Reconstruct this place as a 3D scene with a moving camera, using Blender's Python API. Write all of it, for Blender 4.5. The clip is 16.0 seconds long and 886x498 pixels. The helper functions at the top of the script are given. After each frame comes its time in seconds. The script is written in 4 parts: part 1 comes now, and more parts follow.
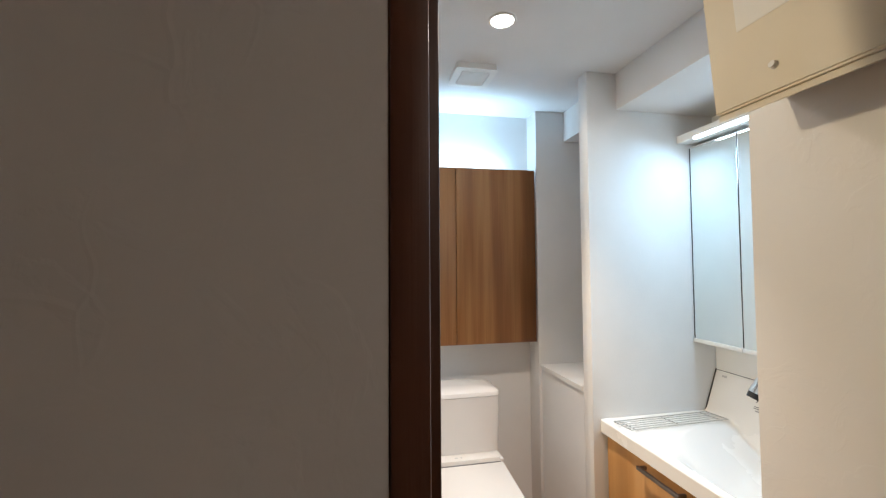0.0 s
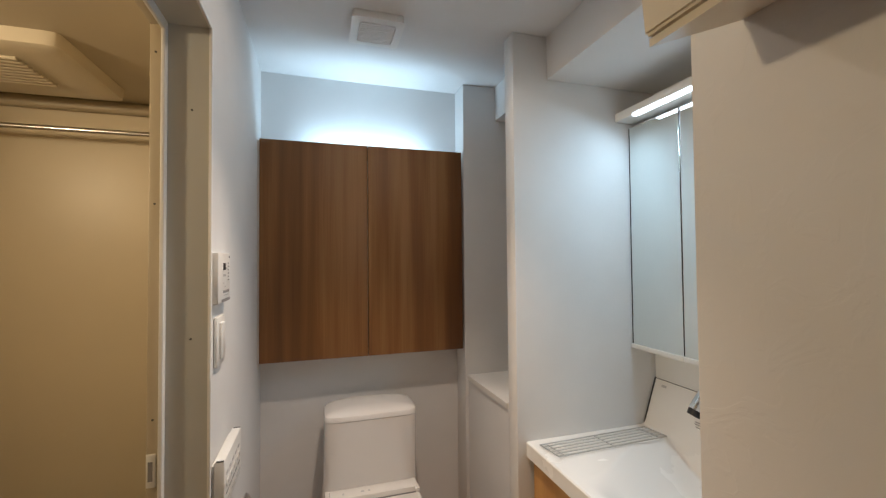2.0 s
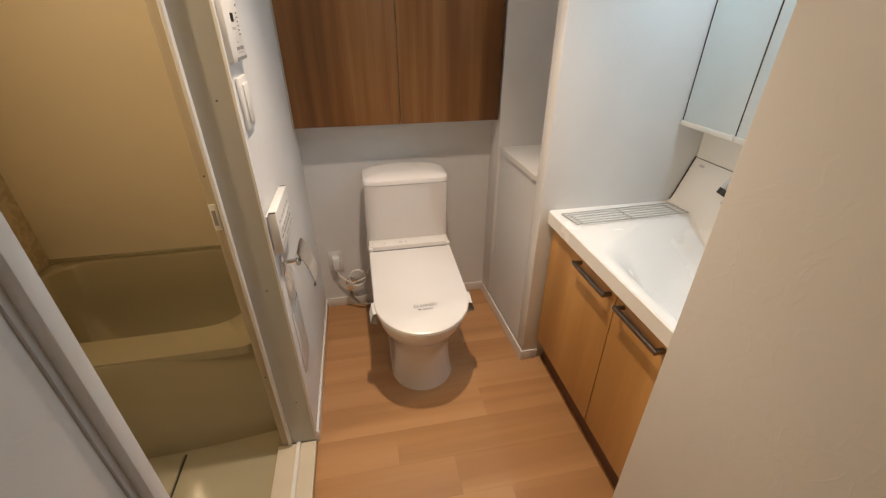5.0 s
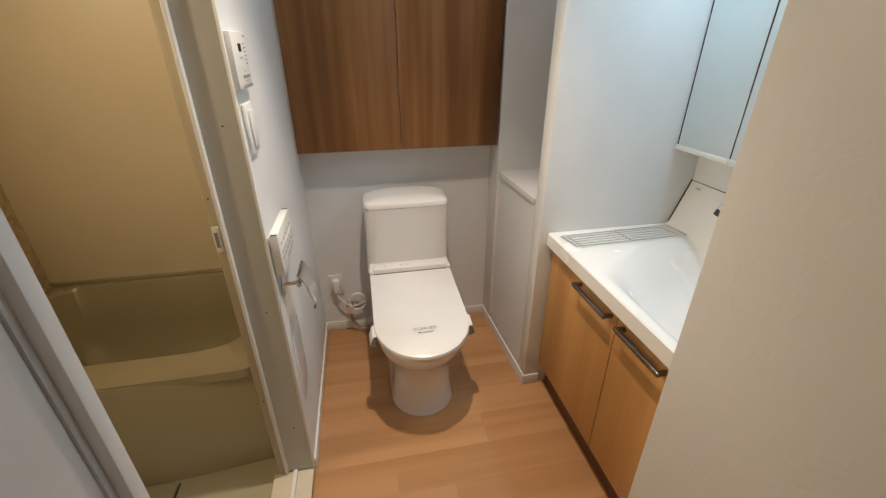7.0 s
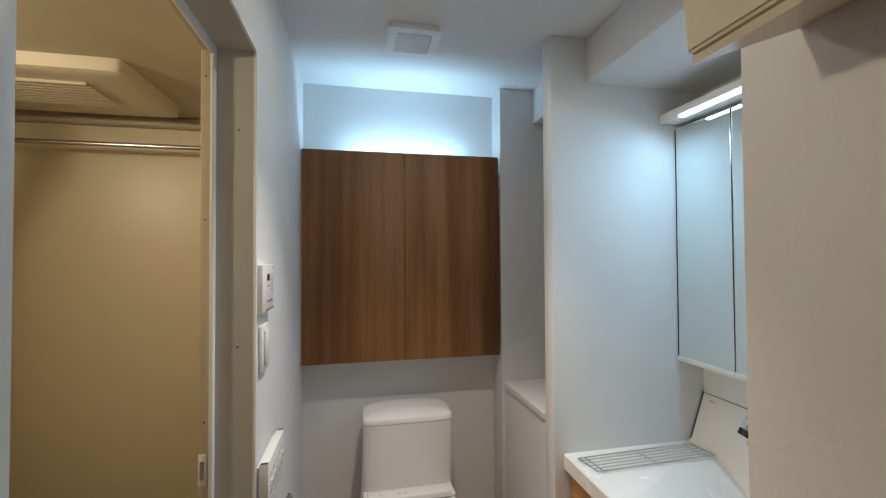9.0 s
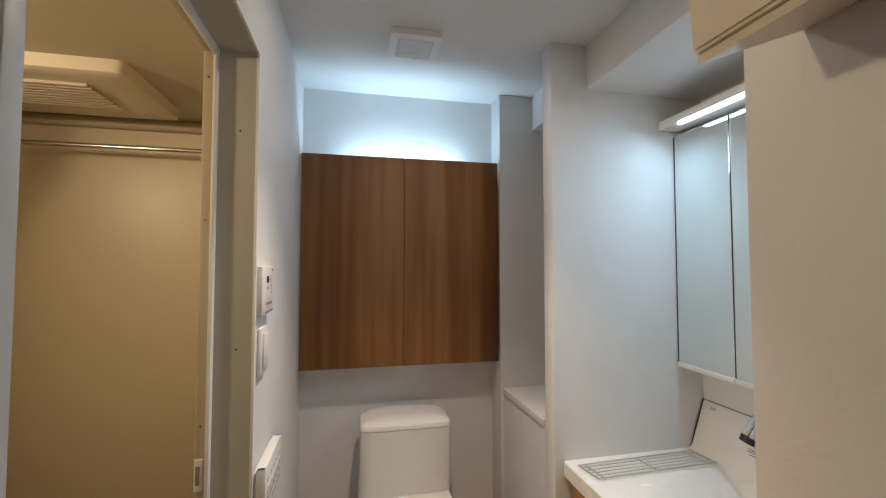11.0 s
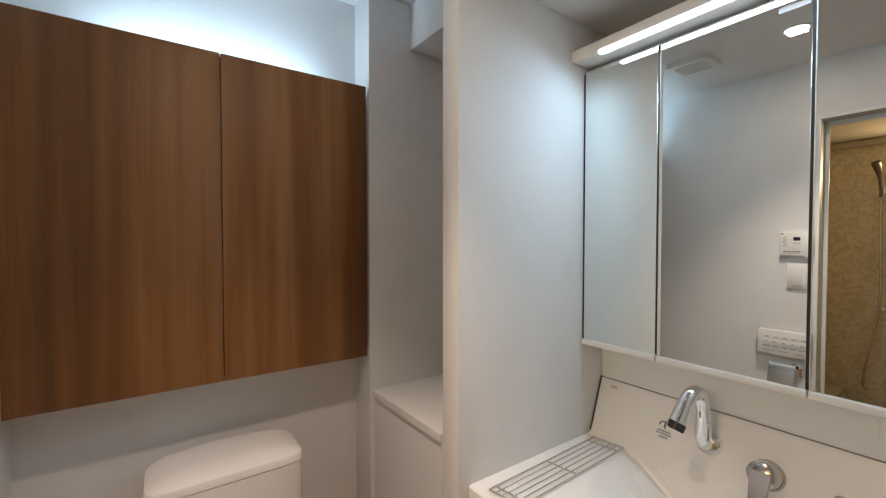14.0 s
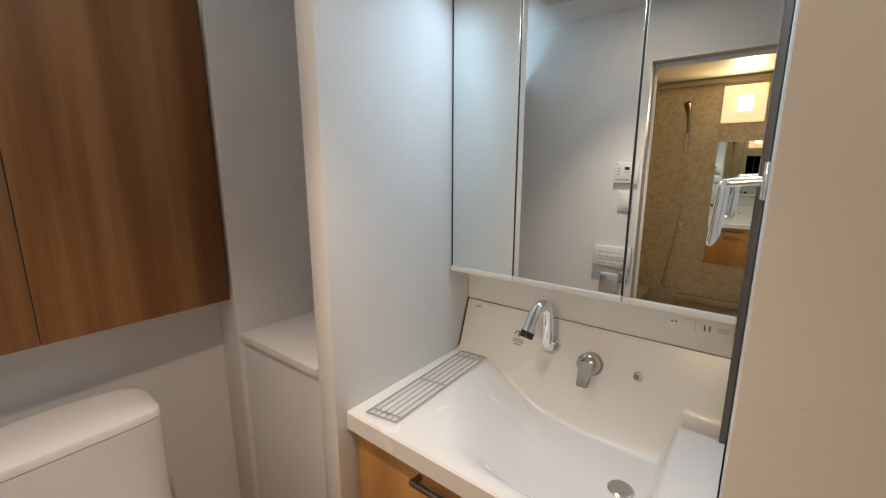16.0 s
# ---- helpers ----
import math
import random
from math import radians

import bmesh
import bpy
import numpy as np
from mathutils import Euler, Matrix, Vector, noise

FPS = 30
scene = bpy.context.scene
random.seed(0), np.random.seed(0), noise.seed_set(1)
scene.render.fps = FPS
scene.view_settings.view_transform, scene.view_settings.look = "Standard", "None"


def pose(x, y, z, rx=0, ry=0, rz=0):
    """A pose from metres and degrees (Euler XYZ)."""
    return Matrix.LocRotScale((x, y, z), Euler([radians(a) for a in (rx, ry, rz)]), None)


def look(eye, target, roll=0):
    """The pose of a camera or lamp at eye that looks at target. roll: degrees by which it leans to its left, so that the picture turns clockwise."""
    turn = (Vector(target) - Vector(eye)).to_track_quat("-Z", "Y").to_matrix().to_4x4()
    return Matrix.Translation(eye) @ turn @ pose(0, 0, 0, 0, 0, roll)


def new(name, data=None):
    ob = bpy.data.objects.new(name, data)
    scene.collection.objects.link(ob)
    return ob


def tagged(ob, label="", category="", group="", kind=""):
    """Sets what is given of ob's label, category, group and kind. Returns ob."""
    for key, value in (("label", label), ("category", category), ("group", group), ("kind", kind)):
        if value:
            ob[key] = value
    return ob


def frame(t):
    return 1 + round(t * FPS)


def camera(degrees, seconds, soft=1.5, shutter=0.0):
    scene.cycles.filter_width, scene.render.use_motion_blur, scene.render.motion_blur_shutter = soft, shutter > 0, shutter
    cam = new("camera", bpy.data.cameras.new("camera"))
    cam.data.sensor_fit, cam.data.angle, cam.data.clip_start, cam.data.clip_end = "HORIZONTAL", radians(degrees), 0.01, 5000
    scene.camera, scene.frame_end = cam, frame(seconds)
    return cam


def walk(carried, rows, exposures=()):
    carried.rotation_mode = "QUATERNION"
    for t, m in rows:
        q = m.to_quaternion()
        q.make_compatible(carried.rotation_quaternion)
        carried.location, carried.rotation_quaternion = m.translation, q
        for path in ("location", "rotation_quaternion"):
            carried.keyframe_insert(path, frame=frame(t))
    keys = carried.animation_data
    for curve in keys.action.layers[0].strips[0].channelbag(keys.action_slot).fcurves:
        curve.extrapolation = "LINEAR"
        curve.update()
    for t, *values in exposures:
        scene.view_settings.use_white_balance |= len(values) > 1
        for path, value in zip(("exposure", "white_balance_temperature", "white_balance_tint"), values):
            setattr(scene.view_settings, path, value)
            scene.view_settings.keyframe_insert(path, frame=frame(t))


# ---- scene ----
cam = camera(94.8, 16.0, soft=1.25)
PATH = [
    (0, (-0.04, 0.242, 1.483), (0.358, 2.201, 1.558), -0.4),
    (0.5, (0.054, 0.318, 1.488), (0.639, 2.229, 1.56), -0.6),
    (1, (0.116, 0.387, 1.486), (0.773, 2.275, 1.551), -0.6),
    (1.5, (0.179, 0.458, 1.477), (0.821, 2.351, 1.536), -0.5),
    (2, (0.252, 0.498, 1.485), (0.835, 2.41, 1.535), -0.5),
    (2.5, (0.26, 0.514, 1.484), (0.77, 2.448, 1.498), -0.4),
    (3, (0.263, 0.515, 1.482), (0.714, 2.463, 1.414), -0.4),
    (3.5, (0.278, 0.515, 1.475), (0.679, 2.46, 1.24), -0.3),
    (4, (0.286, 0.512, 1.478), (0.666, 2.418, 1.005), -0.2),
    (4.5, (0.284, 0.509, 1.477), (0.648, 2.331, 0.737), -0.0),
    (5, (0.284, 0.512, 1.478), (0.628, 2.21, 0.479), 0.1),
    (7.5, (0.285, 0.495, 1.473), (0.643, 2.303, 0.684), -0.3),
    (8, (0.272, 0.49, 1.488), (0.655, 2.39, 0.972), -0.5),
    (8.5, (0.273, 0.489, 1.505), (0.665, 2.441, 1.275), -0.6),
    (9, (0.261, 0.493, 1.524), (0.662, 2.452, 1.563), -0.3),
    (11.5, (0.249, 0.505, 1.507), (0.668, 2.459, 1.587), -0.0),
    (12, (0.269, 0.545, 1.505), (0.71, 2.496, 1.491), -0.1),
    (12.5, (0.279, 0.661, 1.493), (0.786, 2.595, 1.44), -0.1),
    (13, (0.248, 0.848, 1.49), (0.917, 2.732, 1.434), -0.1),
    (13.5, (0.263, 0.964, 1.477), (1.155, 2.753, 1.424), -0.1),
    (14, (0.308, 1.031, 1.469), (1.46, 2.666, 1.421), -0.0),
    (14.5, (0.336, 1.036, 1.469), (1.702, 2.496, 1.41), 0.0),
    (15, (0.333, 1.029, 1.468), (1.827, 2.355, 1.376), 0.0),
    (15.5, (0.335, 1.027, 1.48), (1.884, 2.275, 1.275), 0.0),
    (16, (0.342, 1.025, 1.482), (1.885, 2.234, 1.085), -0.0),
]
EXPOSURES = [(0.0, 0.7, 5400, 8), (0.3, 0.6, 5550, 9), (0.6, 0.42, 5700, 10), (1.0, 0.18, 5750, 11), (1.5, 0.0, 5800, 11), (3.0, -0.08, 5950, 11),
             (4.0, 0.08, 5950, 12), (5.0, 0.3, 6100, 12), (7.3, 0.32, 5550, 6), (8.0, 0.15, 5380, 5), (9.0, -0.08, 5250, 5), (11.3, -0.1, 5820, 11), (16.0, -0.05, 6000, 14)]
walk(cam, [(t, look(eye, target, roll)) for t, eye, target, roll in PATH], EXPOSURES)

# ---- world and lights ----
world = bpy.data.worlds.new("world")
scene.world = world
world.use_nodes = True
world.node_tree.nodes["Background"].inputs[0].default_value = (0.5, 0.45, 0.4, 1)
world.node_tree.nodes["Background"].inputs[1].default_value = 0.02

COOL, WARM, AMBER = (0.62, 0.87, 1.0), (1.0, 0.765, 0.545), (1.0, 0.73, 0.40)


def area_light(name, matrix, sx, sy, watts, colour, spread=180):
    data = bpy.data.lights.new(name, "AREA")
    data.shape, data.size, data.size_y = "RECTANGLE", sx, sy
    data.energy, data.color, data.spread = watts, colour, radians(spread)
    ob = new(name, data)
    ob.matrix_world = matrix
    return ob


def spot_light(name, matrix, watts, colour, cone, radius):
    data = bpy.data.lights.new(name, "SPOT")
    data.energy, data.color, data.spot_size, data.spot_blend, data.shadow_soft_size = watts, colour, radians(cone), 1.0, radius
    ob = new(name, data)
    ob.matrix_world = matrix
    return ob


area_light("vanity_led", look((1.4285, 1.40, 2.030), (1.10, 1.40, 1.30)), 0.70, 0.02, 2.9, COOL, 170)
area_light("cabinet_led", look((0.48, 2.428, 1.962), (0.48, 2.430, 2.35)), 0.56, 0.03, 2.2, COOL)
spot_light("room_downlight", look((0.455, 1.59, 2.335), (0.455, 1.59, 0.0)), 72, WARM, 84, 0.026)
area_light("room_downlight_skirt", look((0.455, 1.59, 2.338), (0.455, 1.59, 0.0)), 0.06, 0.06, 1.9, WARM)
area_light("bath_lamp_glow", look((-1.135, 1.22, 1.93), (-0.2, 1.35, 1.93)), 0.10, 0.10, 11.0, AMBER)
# Added hall lamp, never in view, that brightens the entrance wall.
spot_light("unseen_hall_light", look((0.77, -0.30, 2.335), (0.77, -0.30, 0.0)), 10.0, WARM, 160, 0.03)


# ---- materials ----
def material(name, colour, rough=0.5, metal=0.0, vary=0.06, scale=6.0, bump=0.0, bump_scale=200.0, coat=0.0, stretch=(1, 1, 1)):
    """Painted, plastic, ceramic or metal surface with faint tonal drift and fine relief."""
    m = bpy.data.materials.new(name)
    m.use_nodes = True
    nt = m.node_tree
    bsdf = nt.nodes["Principled BSDF"]
    bsdf.inputs["Roughness"].default_value = rough
    bsdf.inputs["Metallic"].default_value = metal
    bsdf.inputs["Coat Weight"].default_value = coat
    geo = nt.nodes.new("ShaderNodeNewGeometry")
    mp = nt.nodes.new("ShaderNodeMapping")
    mp.inputs["Scale"].default_value = stretch
    nt.links.new(geo.outputs["Position"], mp.inputs["Vector"])
    n1 = nt.nodes.new("ShaderNodeTexNoise")
    n1.inputs["Scale"].default_value = scale
    n1.inputs["Detail"].default_value = 6
    nt.links.new(mp.outputs["Vector"], n1.inputs["Vector"])
    ramp = nt.nodes.new("ShaderNodeValToRGB")
    lo = [max(0, c * (1 - vary)) for c in colour]
    hi = [min(1, c * (1 + vary)) for c in colour]
    ramp.color_ramp.elements[0].color, ramp.color_ramp.elements[1].color = (*lo, 1), (*hi, 1)
    ramp.color_ramp.elements[0].position, ramp.color_ramp.elements[1].position = 0.3, 0.7
    nt.links.new(n1.outputs["Fac"], ramp.inputs["Fac"])
    nt.links.new(ramp.outputs["Color"], bsdf.inputs["Base Color"])
    mr = nt.nodes.new("ShaderNodeMapRange")
    mr.inputs["To Min"].default_value, mr.inputs["To Max"].default_value = max(0.02, rough - 0.06), min(1, rough + 0.06)
    nt.links.new(n1.outputs["Fac"], mr.inputs["Value"])
    nt.links.new(mr.outputs["Result"], bsdf.inputs["Roughness"])
    if bump:
        n2 = nt.nodes.new("ShaderNodeTexNoise")
        n2.inputs["Scale"].default_value = bump_scale
        n2.inputs["Detail"].default_value = 4
        nt.links.new(mp.outputs["Vector"], n2.inputs["Vector"])
        b = nt.nodes.new("ShaderNodeBump")
        b.inputs["Strength"].default_value = bump
        b.inputs["Distance"].default_value = 0.004
        nt.links.new(n2.outputs["Fac"], b.inputs["Height"])
        nt.links.new(b.outputs["Normal"], bsdf.inputs["Normal"])
    return m


def plaster(name, colour, strength=0.14):
    """Trowelled plaster wallpaper: broad sweeps, sparse raised trowel ridges and fine grain."""
    m = material(name, colour, rough=0.75, vary=0.025, scale=3.0)
    nt = m.node_tree
    bsdf = nt.nodes["Principled BSDF"]
    geo = nt.nodes.new("ShaderNodeNewGeometry")
    warp = nt.nodes.new("ShaderNodeTexNoise")
    warp.inputs["Scale"].default_value = 7
    nt.links.new(geo.outputs["Position"], warp.inputs["Vector"])
    add = nt.nodes.new("ShaderNodeVectorMath")
    add.operation = "MULTIPLY_ADD"
    add.inputs[1].default_value = (0.12, 0.12, 0.12)
    nt.links.new(warp.outputs["Color"], add.inputs[0])
    nt.links.new(geo.outputs["Position"], add.inputs[2])
    vor = nt.nodes.new("ShaderNodeTexVoronoi")
    vor.feature = "DISTANCE_TO_EDGE"
    vor.inputs["Scale"].default_value = 12
    nt.links.new(add.outputs["Vector"], vor.inputs["Vector"])
    ridge = nt.nodes.new("ShaderNodeMapRange")
    ridge.inputs["From Min"].default_value, ridge.inputs["From Max"].default_value = 0.0, 0.03
    ridge.inputs["To Min"].default_value, ridge.inputs["To Max"].default_value = 1.0, 0.0
    nt.links.new(vor.outputs["Distance"], ridge.inputs["Value"])
    mask = nt.nodes.new("ShaderNodeTexNoise")
    mask.inputs["Scale"].default_value = 9
    nt.links.new(geo.outputs["Position"], mask.inputs["Vector"])
    gate = nt.nodes.new("ShaderNodeMapRange")
    gate.inputs["From Min"].default_value, gate.inputs["From Max"].default_value = 0.52, 0.66
    nt.links.new(mask.outputs["Fac"], gate.inputs["Value"])
    mul = nt.nodes.new("ShaderNodeMath")
    mul.operation = "MULTIPLY"
    nt.links.new(ridge.outputs["Result"], mul.inputs[0])
    nt.links.new(gate.outputs["Result"], mul.inputs[1])
    fine = nt.nodes.new("ShaderNodeTexNoise")
    fine.inputs["Scale"].default_value = 60
    fine.inputs["Detail"].default_value = 5
    nt.links.new(geo.outputs["Position"], fine.inputs["Vector"])
    mix = nt.nodes.new("ShaderNodeMath")
    mix.operation = "MULTIPLY_ADD"
    mix.inputs[1].default_value = 0.25
    nt.links.new(fine.outputs["Fac"], mix.inputs[0])
    flat = nt.nodes.new("ShaderNodeTexNoise")
    flat.inputs["Scale"].default_value, flat.inputs["Detail"].default_value, flat.inputs["Distortion"].default_value = 11, 5, 1.4
    nt.links.new(geo.outputs["Position"], flat.inputs["Vector"])
    step = nt.nodes.new("ShaderNodeMapRange")
    step.inputs["From Min"].default_value, step.inputs["From Max"].default_value = 0.50, 0.56
    step.inputs["To Max"].default_value = 0.45
    nt.links.new(flat.outputs["Fac"], step.inputs["Value"])
    lay = nt.nodes.new("ShaderNodeMath")
    lay.operation = "MULTIPLY_ADD"
    lay.inputs[1].default_value = 0.5
    nt.links.new(mul.outputs["Value"], lay.inputs[0])
    nt.links.new(step.outputs["Result"], lay.inputs[2])
    nt.links.new(lay.outputs["Value"], mix.inputs[2])
    b = nt.nodes.new("ShaderNodeBump")
    b.inputs["Strength"].default_value = strength
    b.inputs["Distance"].default_value = 0.003
    nt.links.new(mix.outputs["Value"], b.inputs["Height"])
    nt.links.new(b.outputs["Normal"], bsdf.inputs["Normal"])
    return m


def wood(name, dark, mid, light, axis, rough=0.45, band=9.0):
    """Wood grain running along one axis: broad bands, streaks and fine pores."""
    m = bpy.data.materials.new(name)
    m.use_nodes = True
    nt = m.node_tree
    bsdf = nt.nodes["Principled BSDF"]
    geo = nt.nodes.new("ShaderNodeNewGeometry")
    info = nt.nodes.new("ShaderNodeObjectInfo")
    off = nt.nodes.new("ShaderNodeVectorMath")
    off.operation = "MULTIPLY_ADD"
    off.inputs[1].default_value = (7.0, 7.0, 7.0)
    nt.links.new(info.outputs["Random"], off.inputs[0])
    nt.links.new(geo.outputs["Position"], off.inputs[2])

    def streak(scale, squash, detail):
        mp = nt.nodes.new("ShaderNodeMapping")
        s = [scale] * 3
        s["xyz".index(axis)] = scale * squash
        mp.inputs["Scale"].default_value = s
        nt.links.new(off.outputs["Vector"], mp.inputs["Vector"])
        n = nt.nodes.new("ShaderNodeTexNoise")
        n.inputs["Scale"].default_value = 1.0
        n.inputs["Detail"].default_value = detail
        n.inputs["Distortion"].default_value = 0.25
        nt.links.new(mp.outputs["Vector"], n.inputs["Vector"])
        return n

    broad, mid_n, fine = streak(band, 0.05, 2), streak(band * 5, 0.03, 4), streak(band * 30, 0.02, 3)
    a = nt.nodes.new("ShaderNodeMath")
    a.operation = "MULTIPLY_ADD"
    a.inputs[1].default_value = 0.16
    nt.links.new(mid_n.outputs["Fac"], a.inputs[0])
    s1 = nt.nodes.new("ShaderNodeMath")
    s1.operation = "MULTIPLY"
    s1.inputs[1].default_value = 0.76
    nt.links.new(broad.outputs["Fac"], s1.inputs[0])
    nt.links.new(s1.outputs["Value"], a.inputs[2])
    a2 = nt.nodes.new("ShaderNodeMath")
    a2.operation = "MULTIPLY_ADD"
    a2.inputs[1].default_value = 0.08
    nt.links.new(fine.outputs["Fac"], a2.inputs[0])
    nt.links.new(a.outputs["Value"], a2.inputs[2])
    ramp = nt.nodes.new("ShaderNodeValToRGB")
    e = ramp.color_ramp.elements
    e[0].position, e[0].color = 0.40, (*dark, 1)
    e[1].position, e[1].color = 0.61, (*light, 1)
    k = e.new(0.5)
    k.color = (*mid, 1)
    nt.links.new(a2.outputs["Value"], ramp.inputs["Fac"])
    nt.links.new(ramp.outputs["Color"], bsdf.inputs["Base Color"])
    bsdf.inputs["Roughness"].default_value = rough
    b = nt.nodes.new("ShaderNodeBump")
    b.inputs["Strength"].default_value = 0.08
    b.inputs["Distance"].default_value = 0.002
    nt.links.new(fine.outputs["Fac"], b.inputs["Height"])
    nt.links.new(b.outputs["Normal"], bsdf.inputs["Normal"])
    return m


def stone_print(name):
    """Bathroom wall panel printed with a mottled beige stone pattern."""
    m = material(name, (0.56, 0.47, 0.32), rough=0.35, vary=0.10, scale=4)
    nt = m.node_tree
    bsdf = nt.nodes["Principled BSDF"]
    geo = nt.nodes.new("ShaderNodeNewGeometry")
    n = nt.nodes.new("ShaderNodeTexNoise")
    n.inputs["Scale"].default_value, n.inputs["Detail"].default_value, n.inputs["Distortion"].default_value = 24, 6, 1.2
    nt.links.new(geo.outputs["Position"], n.inputs["Vector"])
    r = nt.nodes.new("ShaderNodeValToRGB")
    r.color_ramp.elements[0].position, r.color_ramp.elements[0].color = 0.42, (0.50, 0.42, 0.28, 1)
    r.color_ramp.elements[1].position, r.color_ramp.elements[1].color = 0.56, (0.62, 0.53, 0.38, 1)
    nt.links.new(n.outputs["Fac"], r.inputs["Fac"])
    nt.links.new(r.outputs["Color"], bsdf.inputs["Base Color"])
    return m


def glow(name, colour, strength):
    m = bpy.data.materials.new(name)
    m.use_nodes = True
    b = m.node_tree.nodes["Principled BSDF"]
    b.inputs["Base Color"].default_value = (0.8, 0.8, 0.8, 1)
    b.inputs["Emission Color"].default_value = (*colour, 1)
    b.inputs["Emission Strength"].default_value = strength
    return m


WALL = plaster("white_plaster_paper", (0.71, 0.69, 0.665))
WALL_SMOOTH = material("white_wall_paper", (0.745, 0.74, 0.73), 0.8, vary=0.02, bump=0.12, bump_scale=160)
CEIL = material("white_ceiling_paper", (0.745, 0.74, 0.73), 0.85, vary=0.02, bump=0.15, bump_scale=140)
WALNUT = wood("walnut_laminate", (0.145, 0.056, 0.012), (0.220, 0.092, 0.023), (0.350, 0.172, 0.058), "z", 0.5, 7.0)
OAK = wood("honey_oak_laminate", (0.40, 0.20, 0.055), (0.46, 0.24, 0.07), (0.52, 0.28, 0.09), "z", 0.4, 8)
FLOORWOOD = wood("oak_floor", (0.41, 0.215, 0.088), (0.465, 0.25, 0.106), (0.52, 0.29, 0.13), "x", 0.33, 8)
BROWN = wood("dark_brown_door_wood", (0.075, 0.024, 0.008), (0.10, 0.033, 0.011), (0.125, 0.043, 0.015), "z", 0.5, 12)
KICK = material("dark_brown_kick_board", (0.09, 0.035, 0.018), 0.5)
CERAMIC = material("white_ceramic", (0.82, 0.79, 0.755), 0.09, vary=0.01, coat=0.5)
LIDPLASTIC = material("white_toilet_plastic", (0.82, 0.785, 0.74), 0.22, vary=0.01)
BASIN = material("white_basin_resin", (0.83, 0.815, 0.785), 0.26, vary=0.012, scale=3, coat=0.1)
WHITEPLASTIC = material("white_plastic", (0.78, 0.77, 0.74), 0.35, vary=0.02, bump=0.03, bump_scale=400)
PAPER = material("thin_white_paper", (0.80, 0.78, 0.74), 0.8, vary=0.03)
CREAM = material("cream_panel_plastic", (0.66, 0.59, 0.46), 0.42, vary=0.03, bump=0.05, bump_scale=120)
CREAMBOX = material("cream_enamel", (0.70, 0.64, 0.52), 0.4, vary=0.02, bump=0.04, bump_scale=300)
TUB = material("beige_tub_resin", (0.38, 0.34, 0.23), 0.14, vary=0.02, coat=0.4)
BATHWALL = material("cream_bath_panel", (0.73, 0.65, 0.50), 0.38, vary=0.025, scale=3)
# Darker than the wall cream; on the inner rails this carries their shade.
DIMCREAM = material("dimmed_bath_cream", (0.46, 0.40, 0.295), 0.45, vary=0.02)
STONE = stone_print("beige_stone_panel")
REVEAL = material("pale_grey_jamb_sheet", (0.50, 0.50, 0.47), 0.45, vary=0.03, bump=0.04)
ALU = material("pale_aluminium", (0.74, 0.73, 0.71), 0.4, 0.25, vary=0.03, stretch=(1, 1, 0.1))
GREYMETAL = material("dark_grey_edge", (0.10, 0.10, 0.10), 0.4, 0.5)
CHROME = material("chrome", (0.86, 0.87, 0.88), 0.06, 1.0, vary=0.01)
STEEL = material("brushed_steel", (0.62, 0.61, 0.60), 0.24, 1.0, vary=0.05, stretch=(40, 2, 40))
WIRE = material("bright_wire", (0.58, 0.57, 0.56), 0.3, 0.9, vary=0.03)
# Chrome darkened so that the mixer's dim reflections sit in its colour.
DARKCHROME = material("dimmed_chrome", (0.48, 0.47, 0.46), 0.16, 1.0, vary=0.04)
BRONZE = material("dark_nickel", (0.22, 0.19, 0.165), 0.32, 1.0, vary=0.05)
BLACK = material("black_plastic", (0.015, 0.015, 0.016), 0.4)
PRINT = material("grey_print", (0.26, 0.25, 0.25), 0.7)
FAINT = material("faint_grey_print", (0.52, 0.51, 0.50), 0.7)
DARKTRIM = material("dark_grey_trim", (0.11, 0.105, 0.10), 0.5)
GAP = material("dark_joint", (0.035, 0.03, 0.026), 0.8)
MIRROR = material("mirror_silver", (0.86, 0.90, 0.885), 0.012, 1.0, vary=0.0)
MIRROR.node_tree.nodes["Principled BSDF"].inputs["Roughness"].default_value = 0.0
for link in list(MIRROR.node_tree.links):
    if link.to_socket.name == "Roughness":
        MIRROR.node_tree.links.remove(link)
BRAIDED = material("braided_hose", (0.38, 0.37, 0.35), 0.4, 0.8, bump=0.4, bump_scale=900)
LED_VANITY = glow("led_lens_cool", (0.86, 0.95, 1.0), 5.0)
LED_STRIP = glow("led_strip_cool", (0.80, 0.93, 1.0), 5.0)
LAMP_WARM = glow("downlight_glass_warm", (1.0, 0.90, 0.70), 8.0)
LAMP_BATH = glow("bath_lamp_glass", (1.0, 0.62, 0.27), 1.1)


# ---- mesh helpers ----
def add_box(bm, lo, hi, bevel=0.0, seg=2):
    vs = [bm.verts.new((x, y, z)) for x in (lo[0], hi[0]) for y in (lo[1], hi[1]) for z in (lo[2], hi[2])]
    fs = [bm.faces.new([vs[i] for i in q]) for q in ((0, 1, 3, 2), (4, 6, 7, 5), (0, 4, 5, 1), (2, 3, 7, 6), (0, 2, 6, 4), (1, 5, 7, 3))]
    if bevel:
        edges = list({e for f in fs for e in f.edges})
        bmesh.ops.bevel(bm, geom=edges, offset=bevel, segments=seg, profile=0.5, affect="EDGES")
    return bm


def box(lo, hi, bevel=0.0, seg=2):
    return add_box(bmesh.new(), lo, hi, bevel, seg)


